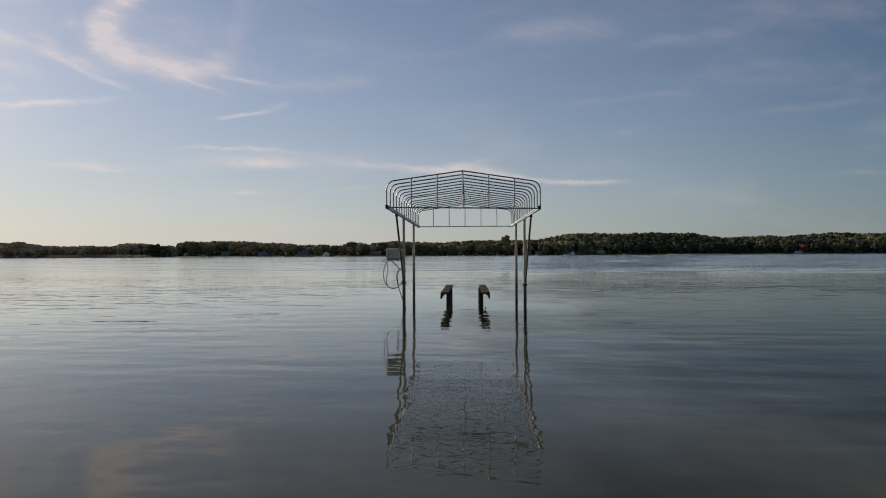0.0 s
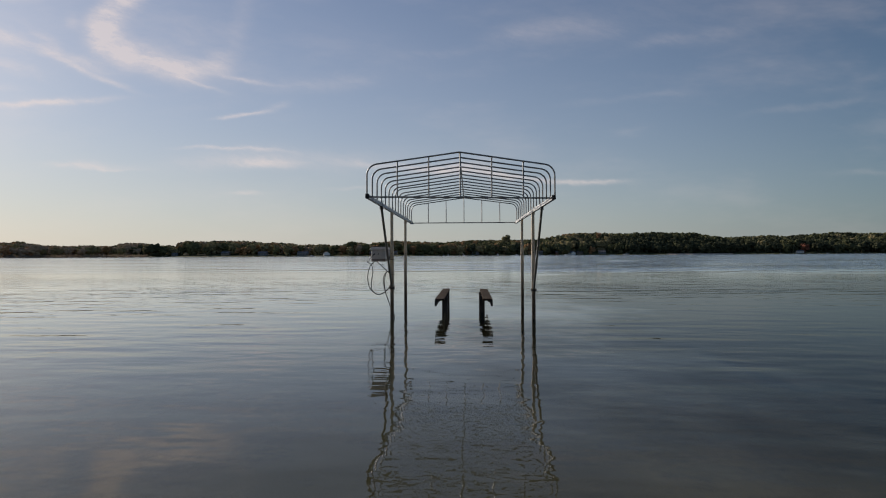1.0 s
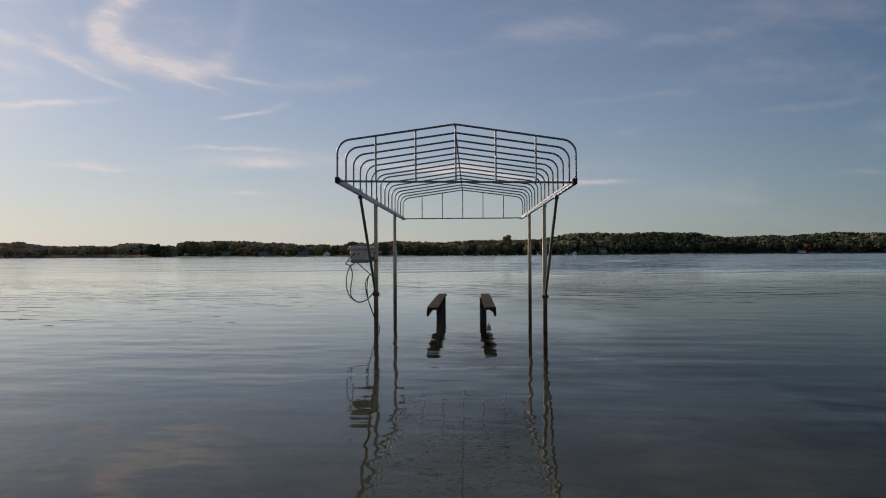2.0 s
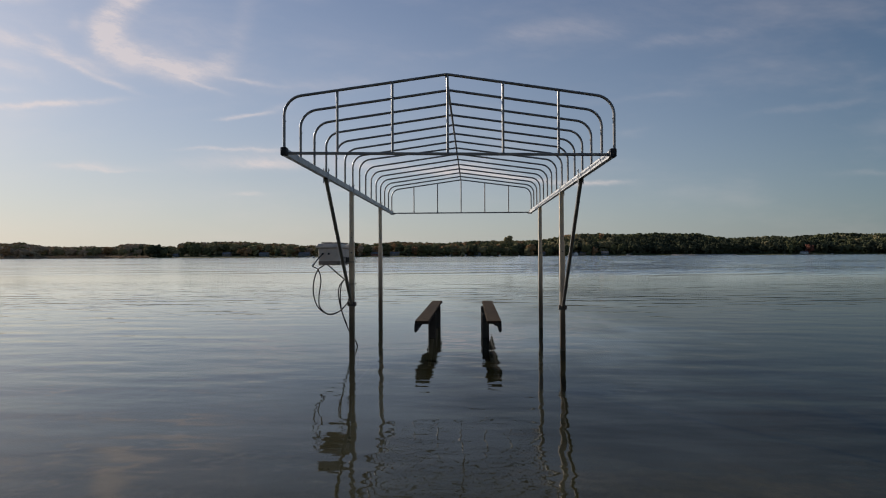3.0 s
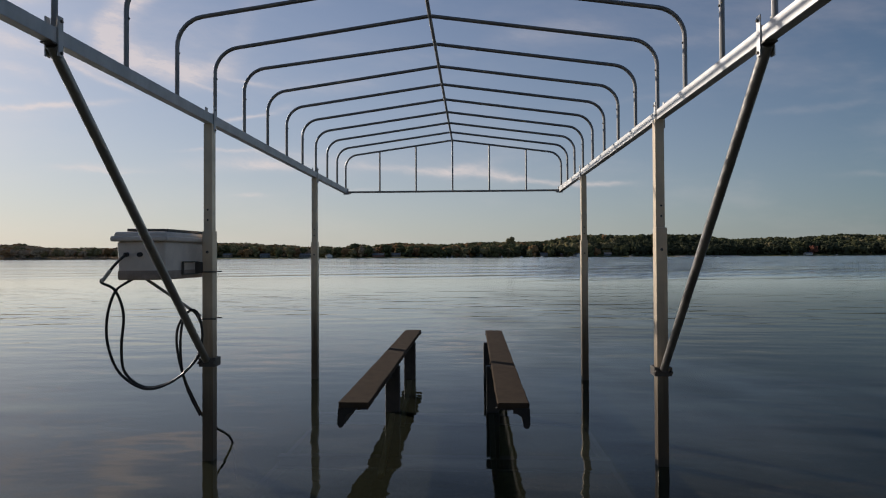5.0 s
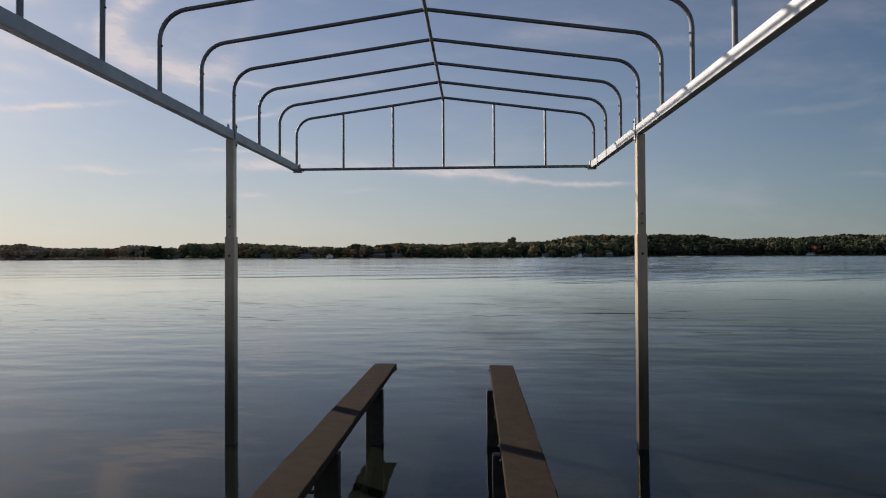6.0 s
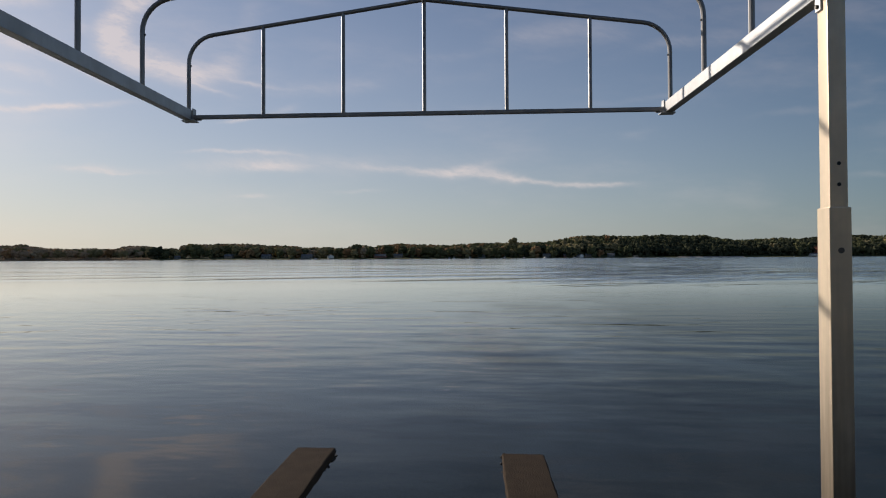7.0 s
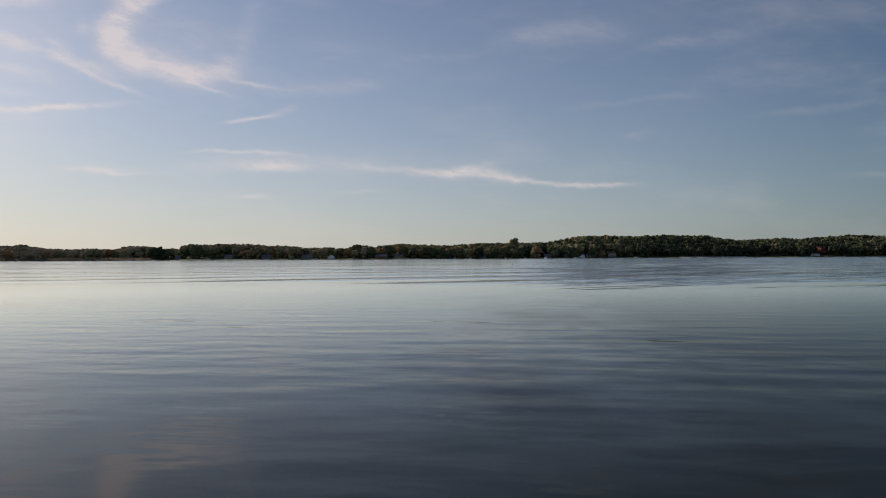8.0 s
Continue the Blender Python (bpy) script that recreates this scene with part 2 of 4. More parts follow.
def ground_look(g):
    pos = place_of(g)
    z = g.xyz(pos)[2]
    big, mid, fine = g.noise(pos, 0.35, 4.0, 0.6), g.noise(pos, 1.7, 5.0, 0.65), g.noise(pos, 14.0, 4.0, 0.6)
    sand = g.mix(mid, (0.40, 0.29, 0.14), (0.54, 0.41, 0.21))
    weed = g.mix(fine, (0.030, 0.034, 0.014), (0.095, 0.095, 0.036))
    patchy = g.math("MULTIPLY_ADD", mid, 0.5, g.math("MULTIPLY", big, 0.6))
    # weed patches on the sand, thickened with depth to paint the light lost there
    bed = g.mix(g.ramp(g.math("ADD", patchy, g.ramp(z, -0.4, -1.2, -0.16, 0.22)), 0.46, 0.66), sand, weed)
    grass = g.mix(g.noise(pos, 0.08, 5.0, 0.6), (0.045, 0.06, 0.02), (0.10, 0.105, 0.04))
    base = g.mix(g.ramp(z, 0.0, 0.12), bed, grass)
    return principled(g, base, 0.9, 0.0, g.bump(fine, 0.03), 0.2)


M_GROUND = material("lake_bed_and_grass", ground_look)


def water_look(g):
    pos = place_of(g)
    x, y, z = g.xyz(pos)
    slope = g.math("DIVIDE", x, g.math("MAXIMUM", y, 1.0))
    # trains of low waves, long across the view, and patches of wind on them
    patch = g.noise(g.vec(g.math("MULTIPLY", x, 0.05), g.math("MULTIPLY", y, 0.12)), 1.0, 3.0)
    swell = g.noise(g.vec(g.math("MULTIPLY", x, 0.33), g.math("MULTIPLY", y, 0.80)), 1.0, 2.0, 0.5)
    wave = g.noise(g.vec(g.math("MULTIPLY", x, 1.3), g.math("MULTIPLY_ADD", x, 0.15, g.math("MULTIPLY", y, 2.9))), 1.0, 2.0, 0.45)
    fine = g.noise(g.vec(g.math("MULTIPLY_ADD", y, 0.3, g.math("MULTIPLY", x, 2.6)), g.math("MULTIPLY_ADD", x, -0.5, g.math("MULTIPLY", y, 6.0))), 1.0, 2.0, 0.5, 0.2)
    h = g.math("MULTIPLY", swell, 0.018)
    h = g.math("MULTIPLY_ADD", wave, g.math("MULTIPLY", g.ramp(patch, 0.3, 0.7, 0.0045, 0.011), g.math("MULTIPLY", g.ramp(x, -6.0, -1.5, 1.9, 1.0), g.ramp(y, 1.5, 7.0, 1.0, 1.35))), h)
    h = g.math("MULTIPLY_ADD", fine, g.math("MULTIPLY", g.ramp(patch, 0.35, 0.7, 0.0006, 0.0018), g.math("MULTIPLY", g.ramp(y, 0.0, 5.0, 0.8, 0.3), g.ramp(y, 8.0, 16.0, 1.0, 0.0))), h)
    # even ripple trains that cross at a small angle, weaker inside the lift
    train = None
    for step, skew, share in ((7.0, 0.12, 0.0019), (5.1, -0.20, 0.0021), (10.5, 0.03, 0.0008)):
        bend = g.noise(g.vec(g.math("MULTIPLY", x, 0.30), g.math("MULTIPLY_ADD", y, 0.42, step)), 1.0, 2.0)
        phase = g.math("MULTIPLY_ADD", bend, 6.5, g.math("MULTIPLY", g.math("MULTIPLY_ADD", x, skew, y), step))
        one = g.math("MULTIPLY", g.math("SINE", phase), share)
        train = one if train is None else g.math("ADD", train, one)
    still = g.math("MULTIPLY", g.ramp(g.math("ABSOLUTE", g.math("SUBTRACT", x, -0.2)), 1.6, 4.0, 0.25, 1.0), g.ramp(x, 2.0, 6.0, 1.0, 0.55))
    still = g.math("MAXIMUM", still, g.ramp(y, 4.5, 9.0))
    h = g.math("MULTIPLY_ADD", train, g.math("MULTIPLY", still, g.ramp(patch, 0.32, 0.62, 0.35, 1.25)), h)
    h = g.math("MULTIPLY", h, g.ramp(y, 8.0, 30.0, 1.0, 0.06))
    open_water = g.noise(g.vec(g.math("MULTIPLY", x, 0.16), g.math("MULTIPLY", y, 0.5)), 1.0, 2.0, 0.5)
    h = g.math("MULTIPLY_ADD", open_water, g.ramp(y, 10.0, 60.0, 0.0, 0.012), h)
    # the long slanting crests of an old wake
    across = g.math("MULTIPLY_ADD", x, -0.5, y)
    crest = g.math("SINE", g.math("MULTIPLY_ADD", across, 0.66, g.math("MULTIPLY", g.noise(pos, 0.025, 2.0), 5.0)))
    crest = g.math("POWER", g.math("MULTIPLY_ADD", crest, 0.5, 0.5), 3.0)
    band = g.math("MULTIPLY", g.ramp(y, 33.0, 42.0), g.ramp(y, 70.0, 130.0, 1.0, 0.0))
    band = g.math("MULTIPLY", band, g.math("MULTIPLY", g.ramp(slope, -0.55, 0.05, 0.12, 1.0), g.ramp(slope, 0.30, 0.48, 1.0, 0.15)))
    h = g.math("MULTIPLY_ADD", crest, g.math("MULTIPLY", band, 0.22), h)
    # and a reach that the wind has ruffled
    streak = g.noise(g.vec(g.math("MULTIPLY", x, 0.045), g.math("MULTIPLY", across, 0.15)), 1.0, 4.0, 0.62)
    reach = g.math("MULTIPLY", g.math("MULTIPLY", g.ramp(slope, 0.03, 0.22), g.ramp(slope, 0.34, 0.52, 1.0, 0.6)), g.ramp(y, 26.0, 60.0))
    chop = g.noise(g.vec(g.math("MULTIPLY", x, 0.10), g.math("MULTIPLY", across, 0.30)), 1.0, 2.0, 0.55)
    h = g.math("MULTIPLY_ADD", chop, g.math("MULTIPLY", reach, g.ramp(streak, 0.42, 0.60, 0.15, 1.5)), h)
    wide = g.noise(g.vec(g.math("MULTIPLY", x, 0.02), g.math("MULTIPLY", y, 0.07)), 1.0, 3.0, 0.6)
    normal = g.bump(h, 1.0)
    fres = g.add("ShaderNodeFresnel")
    fres.inputs["IOR"].default_value = 1.36
    g.put(fres.inputs["Normal"], g.bump(h, 0.45))
    gloss = g.add("ShaderNodeBsdfGlossy")
    rough = g.math("ADD", g.ramp(y, -5.0, 14.0, 0.006, 0.062), g.ramp(y, 12.0, 50.0, 0.0, 0.055))
    g.put(gloss.inputs["Roughness"], g.math("MULTIPLY", rough, g.ramp(wide, 0.3, 0.7, 0.7, 1.3)))
    g.put(gloss.inputs["Normal"], normal)
    gloss.inputs["Color"].default_value = (0.98, 0.985, 0.985, 1)
    clear = g.add("ShaderNodeBsdfTransparent")
    murk = g.add("ShaderNodeBsdfDiffuse")
    # murk darkens lakeward: light lost with depth, put into the colour
    murk_tone = g.mix(g.ramp(y, -12.0, 5.0), (0.150, 0.138, 0.076), (0.034, 0.041, 0.030))
    # dimmer sky reflection towards the right, put into the water's colour
    ragged_edge = g.noise(g.vec(g.math("MULTIPLY", x, 0.22), g.math("MULTIPLY", y, 0.16)), 1.0, 4.0, 0.62)
    dim_right = g.ramp(g.math("MULTIPLY_ADD", ragged_edge, 14.0, x), 5.8, 11.5)
    g.put(murk.inputs["Color"], g.mix(g.math("MULTIPLY", dim_right, 0.75), murk_tone, (0.012, 0.013, 0.005)))
    g.put(clear.inputs["Color"], g.mix(dim_right, (0.78, 0.80, 0.58), (0.28, 0.29, 0.14)))
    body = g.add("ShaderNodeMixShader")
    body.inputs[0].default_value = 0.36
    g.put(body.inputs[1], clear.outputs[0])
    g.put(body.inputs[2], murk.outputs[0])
    out = g.add("ShaderNodeMixShader")
    # the shine is cut there too, for the dimmer sky it mirrors
    dull_right = g.math("MULTIPLY", dim_right, g.ramp(y, 10.0, 30.0, 1.0, 0.0))
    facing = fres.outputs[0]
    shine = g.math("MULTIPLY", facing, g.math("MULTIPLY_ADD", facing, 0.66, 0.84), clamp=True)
    g.put(out.inputs[0], g.math("MULTIPLY", shine, g.math("MULTIPLY_ADD", dull_right, -0.44, 1.0)))
    g.put(out.inputs[1], body.outputs[0])
    g.put(out.inputs[2], gloss.outputs[0])
    return out.outputs[0]


M_WATER = material("lake_water", water_look)


# ---------------------------------------------------------------- mesh helpers
def finish(bm, name, mat, smooth=True):
    me = bpy.data.meshes.new(name)
    bm.normal_update()
    bm.to_mesh(me)
    bm.free()
    for m in (mat if isinstance(mat, (list, tuple)) else [mat]):
        me.materials.append(m)
    if smooth:
        for p in me.polygons:
            p.use_smooth = True
        me.set_sharp_from_angle(angle=radians(35))
    return me


def part(name, bm, mat, parent=None, label="", at=None):
    ob = new(name, finish(bm, name, mat))
    if parent:
        ob.parent = parent
    if at is not None:
        ob.matrix_basis = at
    if label:
        tagged(ob, label)
    if 8 < len(ob.data.polygons) < 3000:
        # flat faces stay flat beside their rounded edges
        w = ob.modifiers.new("flat_faces", "WEIGHTED_NORMAL")
        w.mode, w.keep_sharp = "FACE_AREA", True
    return ob


def box(bm, centre, size, bevel=0.0, turn=None, segments=2):
    made = bmesh.ops.create_cube(bm, size=1.0)["verts"]
    bmesh.ops.scale(bm, vec=size, verts=made)
    if bevel:
        edges = list({e for v in made for e in v.link_edges})
        made = list({v for f in bmesh.ops.bevel(bm, geom=edges, offset=bevel, segments=segments, affect="EDGES", profile=0.5)["faces"] for v in f.verts} | {v for v in made if v.is_valid})
    if turn is not None:
        bmesh.ops.transform(bm, matrix=turn, verts=made)
    bmesh.ops.translate(bm, vec=centre, verts=made)
    return bm


def tube(bm, points, r, n=12, flat=1.0):
    """A round tube along a line of points."""
    pts = [Vector(p) for p in points]
    ways = [(pts[min(k + 1, len(pts) - 1)] - pts[max(k - 1, 0)]).normalized() for k in range(len(pts))]
    side = ways[0].orthogonal().normalized()
    rings = []
    for p, w in zip(pts, ways):
        side = (side - w * side.dot(w)).normalized()
        up = w.cross(side)
        rings.append([bm.verts.new(p + (side * math.cos(a) + up * math.sin(a) * flat) * r)
                      for a in (2 * math.pi * k / n for k in range(n))])
    for a, b in zip(rings, rings[1:]):
        for k in range(n):
            bm.faces.new((a[k], a[(k + 1) % n], b[(k + 1) % n], b[k]))
    bm.faces.new(rings[0][::-1])
    bm.faces.new(rings[-1])
    return bm


def smooth_line(points, steps=8):
    """A Catmull-Rom line through the points."""
    pts = [Vector(p) for p in points]
    pts = [pts[0] * 2 - pts[1]] + pts + [pts[-1] * 2 - pts[-2]]
    line = []
    for a, b, c, d in zip(pts, pts[1:], pts[2:], pts[3:]):
        for k in range(steps):
            t = k / steps
            line.append(0.5 * (2 * b + (c - a) * t + (2 * a - 5 * b + 4 * c - d) * t * t + (3 * b - a - 3 * c + d) * t ** 3))
    return line + [pts[-2]]


def smoothstep(a, b, v):
    t = np.clip((v - a) / (b - a), 0.0, 1.0)
    return t * t * (3 - 2 * t)


# ---------------------------------------------------------------- ground and lake
BEARING = (-1.100, -0.832, -0.785, -0.768, -0.729, -0.693, -0.673, -0.622, -0.605, -0.577, -0.559, -0.545, -0.527, -0.505, -0.495, -0.458, -0.418,
           -0.379, -0.354, -0.310, -0.291, -0.252, -0.223, -0.204, -0.186, -0.173, -0.159, -0.132, -0.089, -0.051, -0.013, 0.034, 0.090, 0.132,
           0.148, 0.166, 0.210, 0.249, 0.284, 0.322, 0.343, 0.365, 0.390, 0.419, 0.450, 0.500, 0.519, 0.544, 0.597, 0.656, 1.100)
SKYLINE = (26.0, 29.3, 30.9, 26.6, 23.2, 21.8, 23.7, 21.2, 26.3, 28.1, 25.9, 20.6, 23.5, 20.3, 29.4, 30.1, 29.8,
           29.4, 27.1, 25.7, 21.5, 23.2, 19.9, 26.8, 26.7, 21.5, 26.4, 28.2, 26.8, 24.5, 27.1, 28.7, 28.2, 31.8,
           35.6, 39.4, 40.9, 38.6, 40.2, 40.8, 38.6, 40.4, 36.2, 31.1, 31.7, 34.2, 31.1, 34.7, 38.1, 36.5, 38.0)


def skyline(a):
    """Height of the far woods' upper edge over the shore, as a slope, at the bearing x / y."""
    return np.interp(a, BEARING, SKYLINE) / 1059.0


def shore_y(x):
    return 838.0 + 0.16 * x + 5.0 * np.sin(x / 47.0) + 8.0 * np.sin(x / 121.0 + 1.0)


def ground_z(x, y):
    far = y - shore_y(x)
    side = np.abs(x) - 1250.0
    near = -y - 21.0
    s = np.maximum(np.maximum(far, side), near)
    bed = -np.minimum(-0.05 * np.minimum(s, 0.0) + 0.0, 4.5)
    land = np.minimum(np.maximum(s, 0.0) * 0.14, 1.1)
    a = x / np.maximum(y, 300.0)
    hill = np.maximum(skyline(a) * (shore_y(x) + 150.0) - 14.0, 1.0) * smoothstep(15.0, 150.0, far)
    return bed + land + hill


def make_ground():
    rows = np.concatenate([-np.geomspace(24.0, 3000.0, 26)[::-1], np.arange(-23.0, 30.0, 1.0), np.geomspace(30.0, 620.0, 40),
                           np.arange(630.0, 1200.0, 4.0), np.geomspace(1210.0, 3500.0, 14)])
    cols = np.concatenate([-np.geomspace(1320.0, 3500.0, 8)[::-1], np.arange(-1300.0, 1301.0, 13.0), np.geomspace(1320.0, 3500.0, 8)])
    X, Y = np.meshgrid(cols, rows)
    Z = ground_z(X, Y)
    near = (Y > -24) & (Y < 40)
    Z = Z + np.where(near, 0.04 * np.sin(X * 0.9 + Y * 0.4) * np.sin(Y * 0.7), 0.0)
    n, m = X.shape
    k = np.arange(n * m).reshape(n, m)
    faces = np.stack([k[:-1, :-1], k[:-1, 1:], k[1:, 1:], k[1:, :-1]], -1).reshape(-1, 4)
    me = bpy.data.meshes.new("ground")
    me.from_pydata(np.stack([X, Y, Z], -1).reshape(-1, 3).tolist(), [], faces.tolist())
    me.materials.append(M_GROUND)
    for p in me.polygons:
        p.use_smooth = True
    return tagged(new("ground", me), "sandy weedy lake bed rising to grassy shores", "ground", kind="structure")


make_ground()
bm = bmesh.new()
bmesh.ops.create_grid(bm, x_segments=8, y_segments=8, size=1400.0)
water = part("water", bm, M_WATER)
water.location = (0, 560, 0)
tagged(water, "calm rippled lake water reflecting the evening sky", "water", kind="structure")


# ---------------------------------------------------------------- far woods
def clump_shape(seed, fine=1):
    rnd = random.Random(seed)
    bm = bmesh.new()
    bmesh.ops.create_icosphere(bm, subdivisions=fine, radius=1.0)
    vs = np.array([v.co[:] for v in bm.verts]) * np.array([[0.75 + 0.5 * rnd.random()] for _ in bm.verts])
    fs = np.array([[v.index for v in f.verts] for f in bm.faces])
    bm.free()
    return vs, fs


def spray_shape(seed):
    """A ragged spray of leaves with eight faces."""
    rnd = random.Random(seed)
    vs = np.array([v for v in ((1, 0, 0), (-1, 0, 0), (0, 1, 0), (0, -1, 0), (0, 0, 1), (0, 0, -1))], dtype=float)
    vs = vs * np.array([[rnd.uniform(0.6, 1.4)] for k in range(6)]) + np.array([[rnd.uniform(-0.3, 0.3) for j in range(3)] for k in range(6)])
    fs = np.array([(a, b, c) if (a == 0) ^ (b == 2) ^ (c == 4) else (b, a, c) for a in (0, 1) for b in (2, 3) for c in (4, 5)])
    return vs, fs


CLUMPS = [clump_shape(k) for k in range(5)]
SPRAYS = [spray_shape(k) for k in range(7)]
LOBE = clump_shape(77, 2)


def crown_arrays(rnd, count, size, low=1, fine=True, head=False):
    """Vertices and faces of one crown, for a tree one metre high: lobes set with small uneven clumps."""
    lobes = [(Vector((0, 0, 0.60)), 0.30)] + [(Vector((rnd.uniform(-0.2, 0.2), rnd.uniform(-0.2, 0.2), 0.17)), 0.18) for k in range(low)]
    for k in range(22):
        a, b = rnd.uniform(0, 6.283), rnd.uniform(-0.7, 1.0)
        r = 0.34 * math.sqrt(1 - b * b * 0.8)
        lobes.append((Vector((r * math.cos(a), r * math.sin(a), 0.56 + 0.33 * b)), rnd.uniform(0.07, 0.12)))
    if head:
        # an old tree with a broad, open head
        lobes = [(Vector((0.02, 0, 0.52)), 0.16), (Vector((-0.15, 0.05, 0.80)), 0.13), (Vector((0.16, 0, 0.86)), 0.13), (Vector((0.02, -0.1, 0.90)), 0.10),
                 (Vector((0.24, 0.08, 0.70)), 0.12), (Vector((-0.26, 0, 0.62)), 0.11), (Vector((0.0, 0.1, 0.70)), 0.14), (Vector((0.1, -0.1, 0.32)), 0.2), (Vector((-0.12, 0, 0.26)), 0.2)]
    verts, faces, base = [], [], 0
    for c, r in lobes:
        vs, fs = LOBE if fine else CLUMPS[0]
        verts.append(vs * r * 0.93 + np.array(c[:]))
        faces.append(fs + base)
        base += len(vs)
    for k in range(count):
        c, r = rnd.choice(lobes)
        d = Vector((rnd.gauss(0, 1), rnd.gauss(0, 1), rnd.gauss(0.15, 1))).normalized()
        p = c + d * r * rnd.uniform(0.82, 1.02)
        vs, fs = CLUMPS[rnd.randrange(5)] if fine else SPRAYS[rnd.randrange(7)]
        s = size * rnd.uniform(0.6, 1.35)
        verts.append(vs * np.array([s, s, s * 0.8]) + np.array(p[:]))
        faces.append(fs + base)
        base += len(vs)
    return np.concatenate(verts), np.concatenate(faces)


def mesh_of(name, verts, faces, mats, which=None):
    me = bpy.data.meshes.new(name)
    me.from_pydata(verts.tolist(), [], faces.tolist())
    for m in mats:
        me.materials.append(m)
    me.polygons.foreach_set("use_smooth", [True] * len(me.polygons))
    if which is not None:
        me.polygons.foreach_set("material_index", np.asarray(which, dtype=np.int32))
    return me


def trunk_mesh(rnd):
    bm = bmesh.new()
    lean = rnd.uniform(-0.03, 0.03)
    tube(bm, [(0, 0, -0.04), (0, 0, 0.15), (lean, 0, 0.40), (lean * 1.5, 0.01, 0.62)], 0.022, 7)
    for k in range(4):
        a = k * 1.6 + rnd.random()
        tube(bm, [(lean, 0, 0.28 + 0.07 * k), (0.12 * math.cos(a), 0.12 * math.sin(a), 0.45 + 0.06 * k), (0.2 * math.cos(a), 0.2 * math.sin(a), 0.55 + 0.06 * k)], 0.010, 5)
    for v in bm.verts:
        if v.co.z < 0.1:
            v.co.x *= 1.5
            v.co.y *= 1.5
    return finish(bm, "trunk", M_BARK)


rnd = random.Random(4)
TREE_SHAPES = [(crown_arrays(rnd, 230, 0.038), trunk_mesh(rnd)) for k in range(5)]
TREE_SHAPES.append((crown_arrays(random.Random(9), 260, 0.036, 1, True, True), TREE_SHAPES[0][1]))
CROWN = {}
LEAF_WORD = ("dark green", "olive green", "shade-darkened green", "rusty orange", "bright red", "haze-paled tan")


def tree(x, y, height, wide, kind, shape, turn, group):
    z = float(ground_z(np.float64(x), np.float64(y)))
    root = new("tree")
    root.empty_display_size = 0.5
    root.matrix_basis = Matrix.LocRotScale((x, y, z), Euler((0, 0, turn)), (height * wide, height * wide, height))
    (verts, faces), trunk = TREE_SHAPES[shape]
    if (shape, kind) not in CROWN:
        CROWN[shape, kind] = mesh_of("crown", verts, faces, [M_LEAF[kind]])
    new("crown", CROWN[shape, kind]).parent = root
    new("trunk", trunk).parent = root
    tagged(root, "broad leafy %s tree on the far lake shore" % LEAF_WORD[kind], "tree", group)


def leaf_kind(a, r, off=0):
    """The mix of trees along the shore, by bearing; its tones also paint haze and shade."""
    if a < -0.57:
        # paler leaves this way, for the haze over the backlit woods
        return 5 if r < 0.5 else (3 if r < 0.65 else (1 if r < 0.92 else 0))
    if a < -0.16:
        return 3 if r < 0.16 else (5 if r < 0.30 else (1 if r < 0.80 else (2 if r > 0.96 else 0)))
    if a < 0.0:
        return 3 if r < 0.38 else (1 if r < 0.6 else 0)
    if a < 0.24:
        return 3 if r < 0.07 else (1 if r < 0.4 else (2 if r > 0.75 else 0))
    if a < 0.46:
        # the hill front's shade is put into darker leaves; back rows vary
        return 2 if off < 100 or r < 0.45 else 0
    return 2 if (off < 60 and r < 0.75) or r < 0.45 else (1 if r > 0.93 else 0)


# bearings where lawns open to the houses
LAWNS = (-0.42, -0.355, -0.292, -0.278, -0.245, -0.165, -0.153, -0.13, 0.117, 0.180, 0.222, 0.545)
rnd = random.Random(11)
a = -0.84
count = 0
while a < 0.74:
    y0 = 838.0 / (1 - 0.16 * a)
    yy = y0 + rnd.uniform(14, 40)
    top = float(skyline(a)) * yy
    tall = min(rnd.uniform(11.0, 17.0), top * rnd.uniform(0.78, 0.98))
    if rnd.random() > 0.10 and min(abs(a - b) for b in LAWNS) > 0.011:
        tree(a * yy, yy, tall, rnd.uniform(0.95, 1.35), leaf_kind(a, rnd.random()), rnd.randrange(5), rnd.uniform(0, 6.28), "far shore trees")
        count += 1
    a += rnd.uniform(0.0065, 0.0125)
# single trees that stand out
for a, off, tall, wide, kind in ((0.050, 66, 20.0, 0.9, 1), (0.553, 18, 15.0, 1.1, 4), (0.205, 20, 12.5, 1.15, 3), (0.25, 22, 17.0, 1.0, 0),
                                 (-0.478, 30, 20.0, 1.0, 0), (-0.20, 40, 20.0, 1.0, 0), (-0.545, 26, 18.0, 1.25, 2), (-0.085, 24, 17.0, 1.2, 0),
                                 (0.16, 30, 21.0, 1.2, 1), (0.10, 24, 17.0, 1.1, 3)):
    yy = 838.0 / (1 - 0.16 * a) + off
    tree(a * yy, yy, tall, wide, kind, rnd.randrange(5), rnd.uniform(0, 6.28), "far shore trees")


tree(0.0615 * 906, 906.0, 28.0, 0.80, 1, 5, 0.2, "far shore trees")


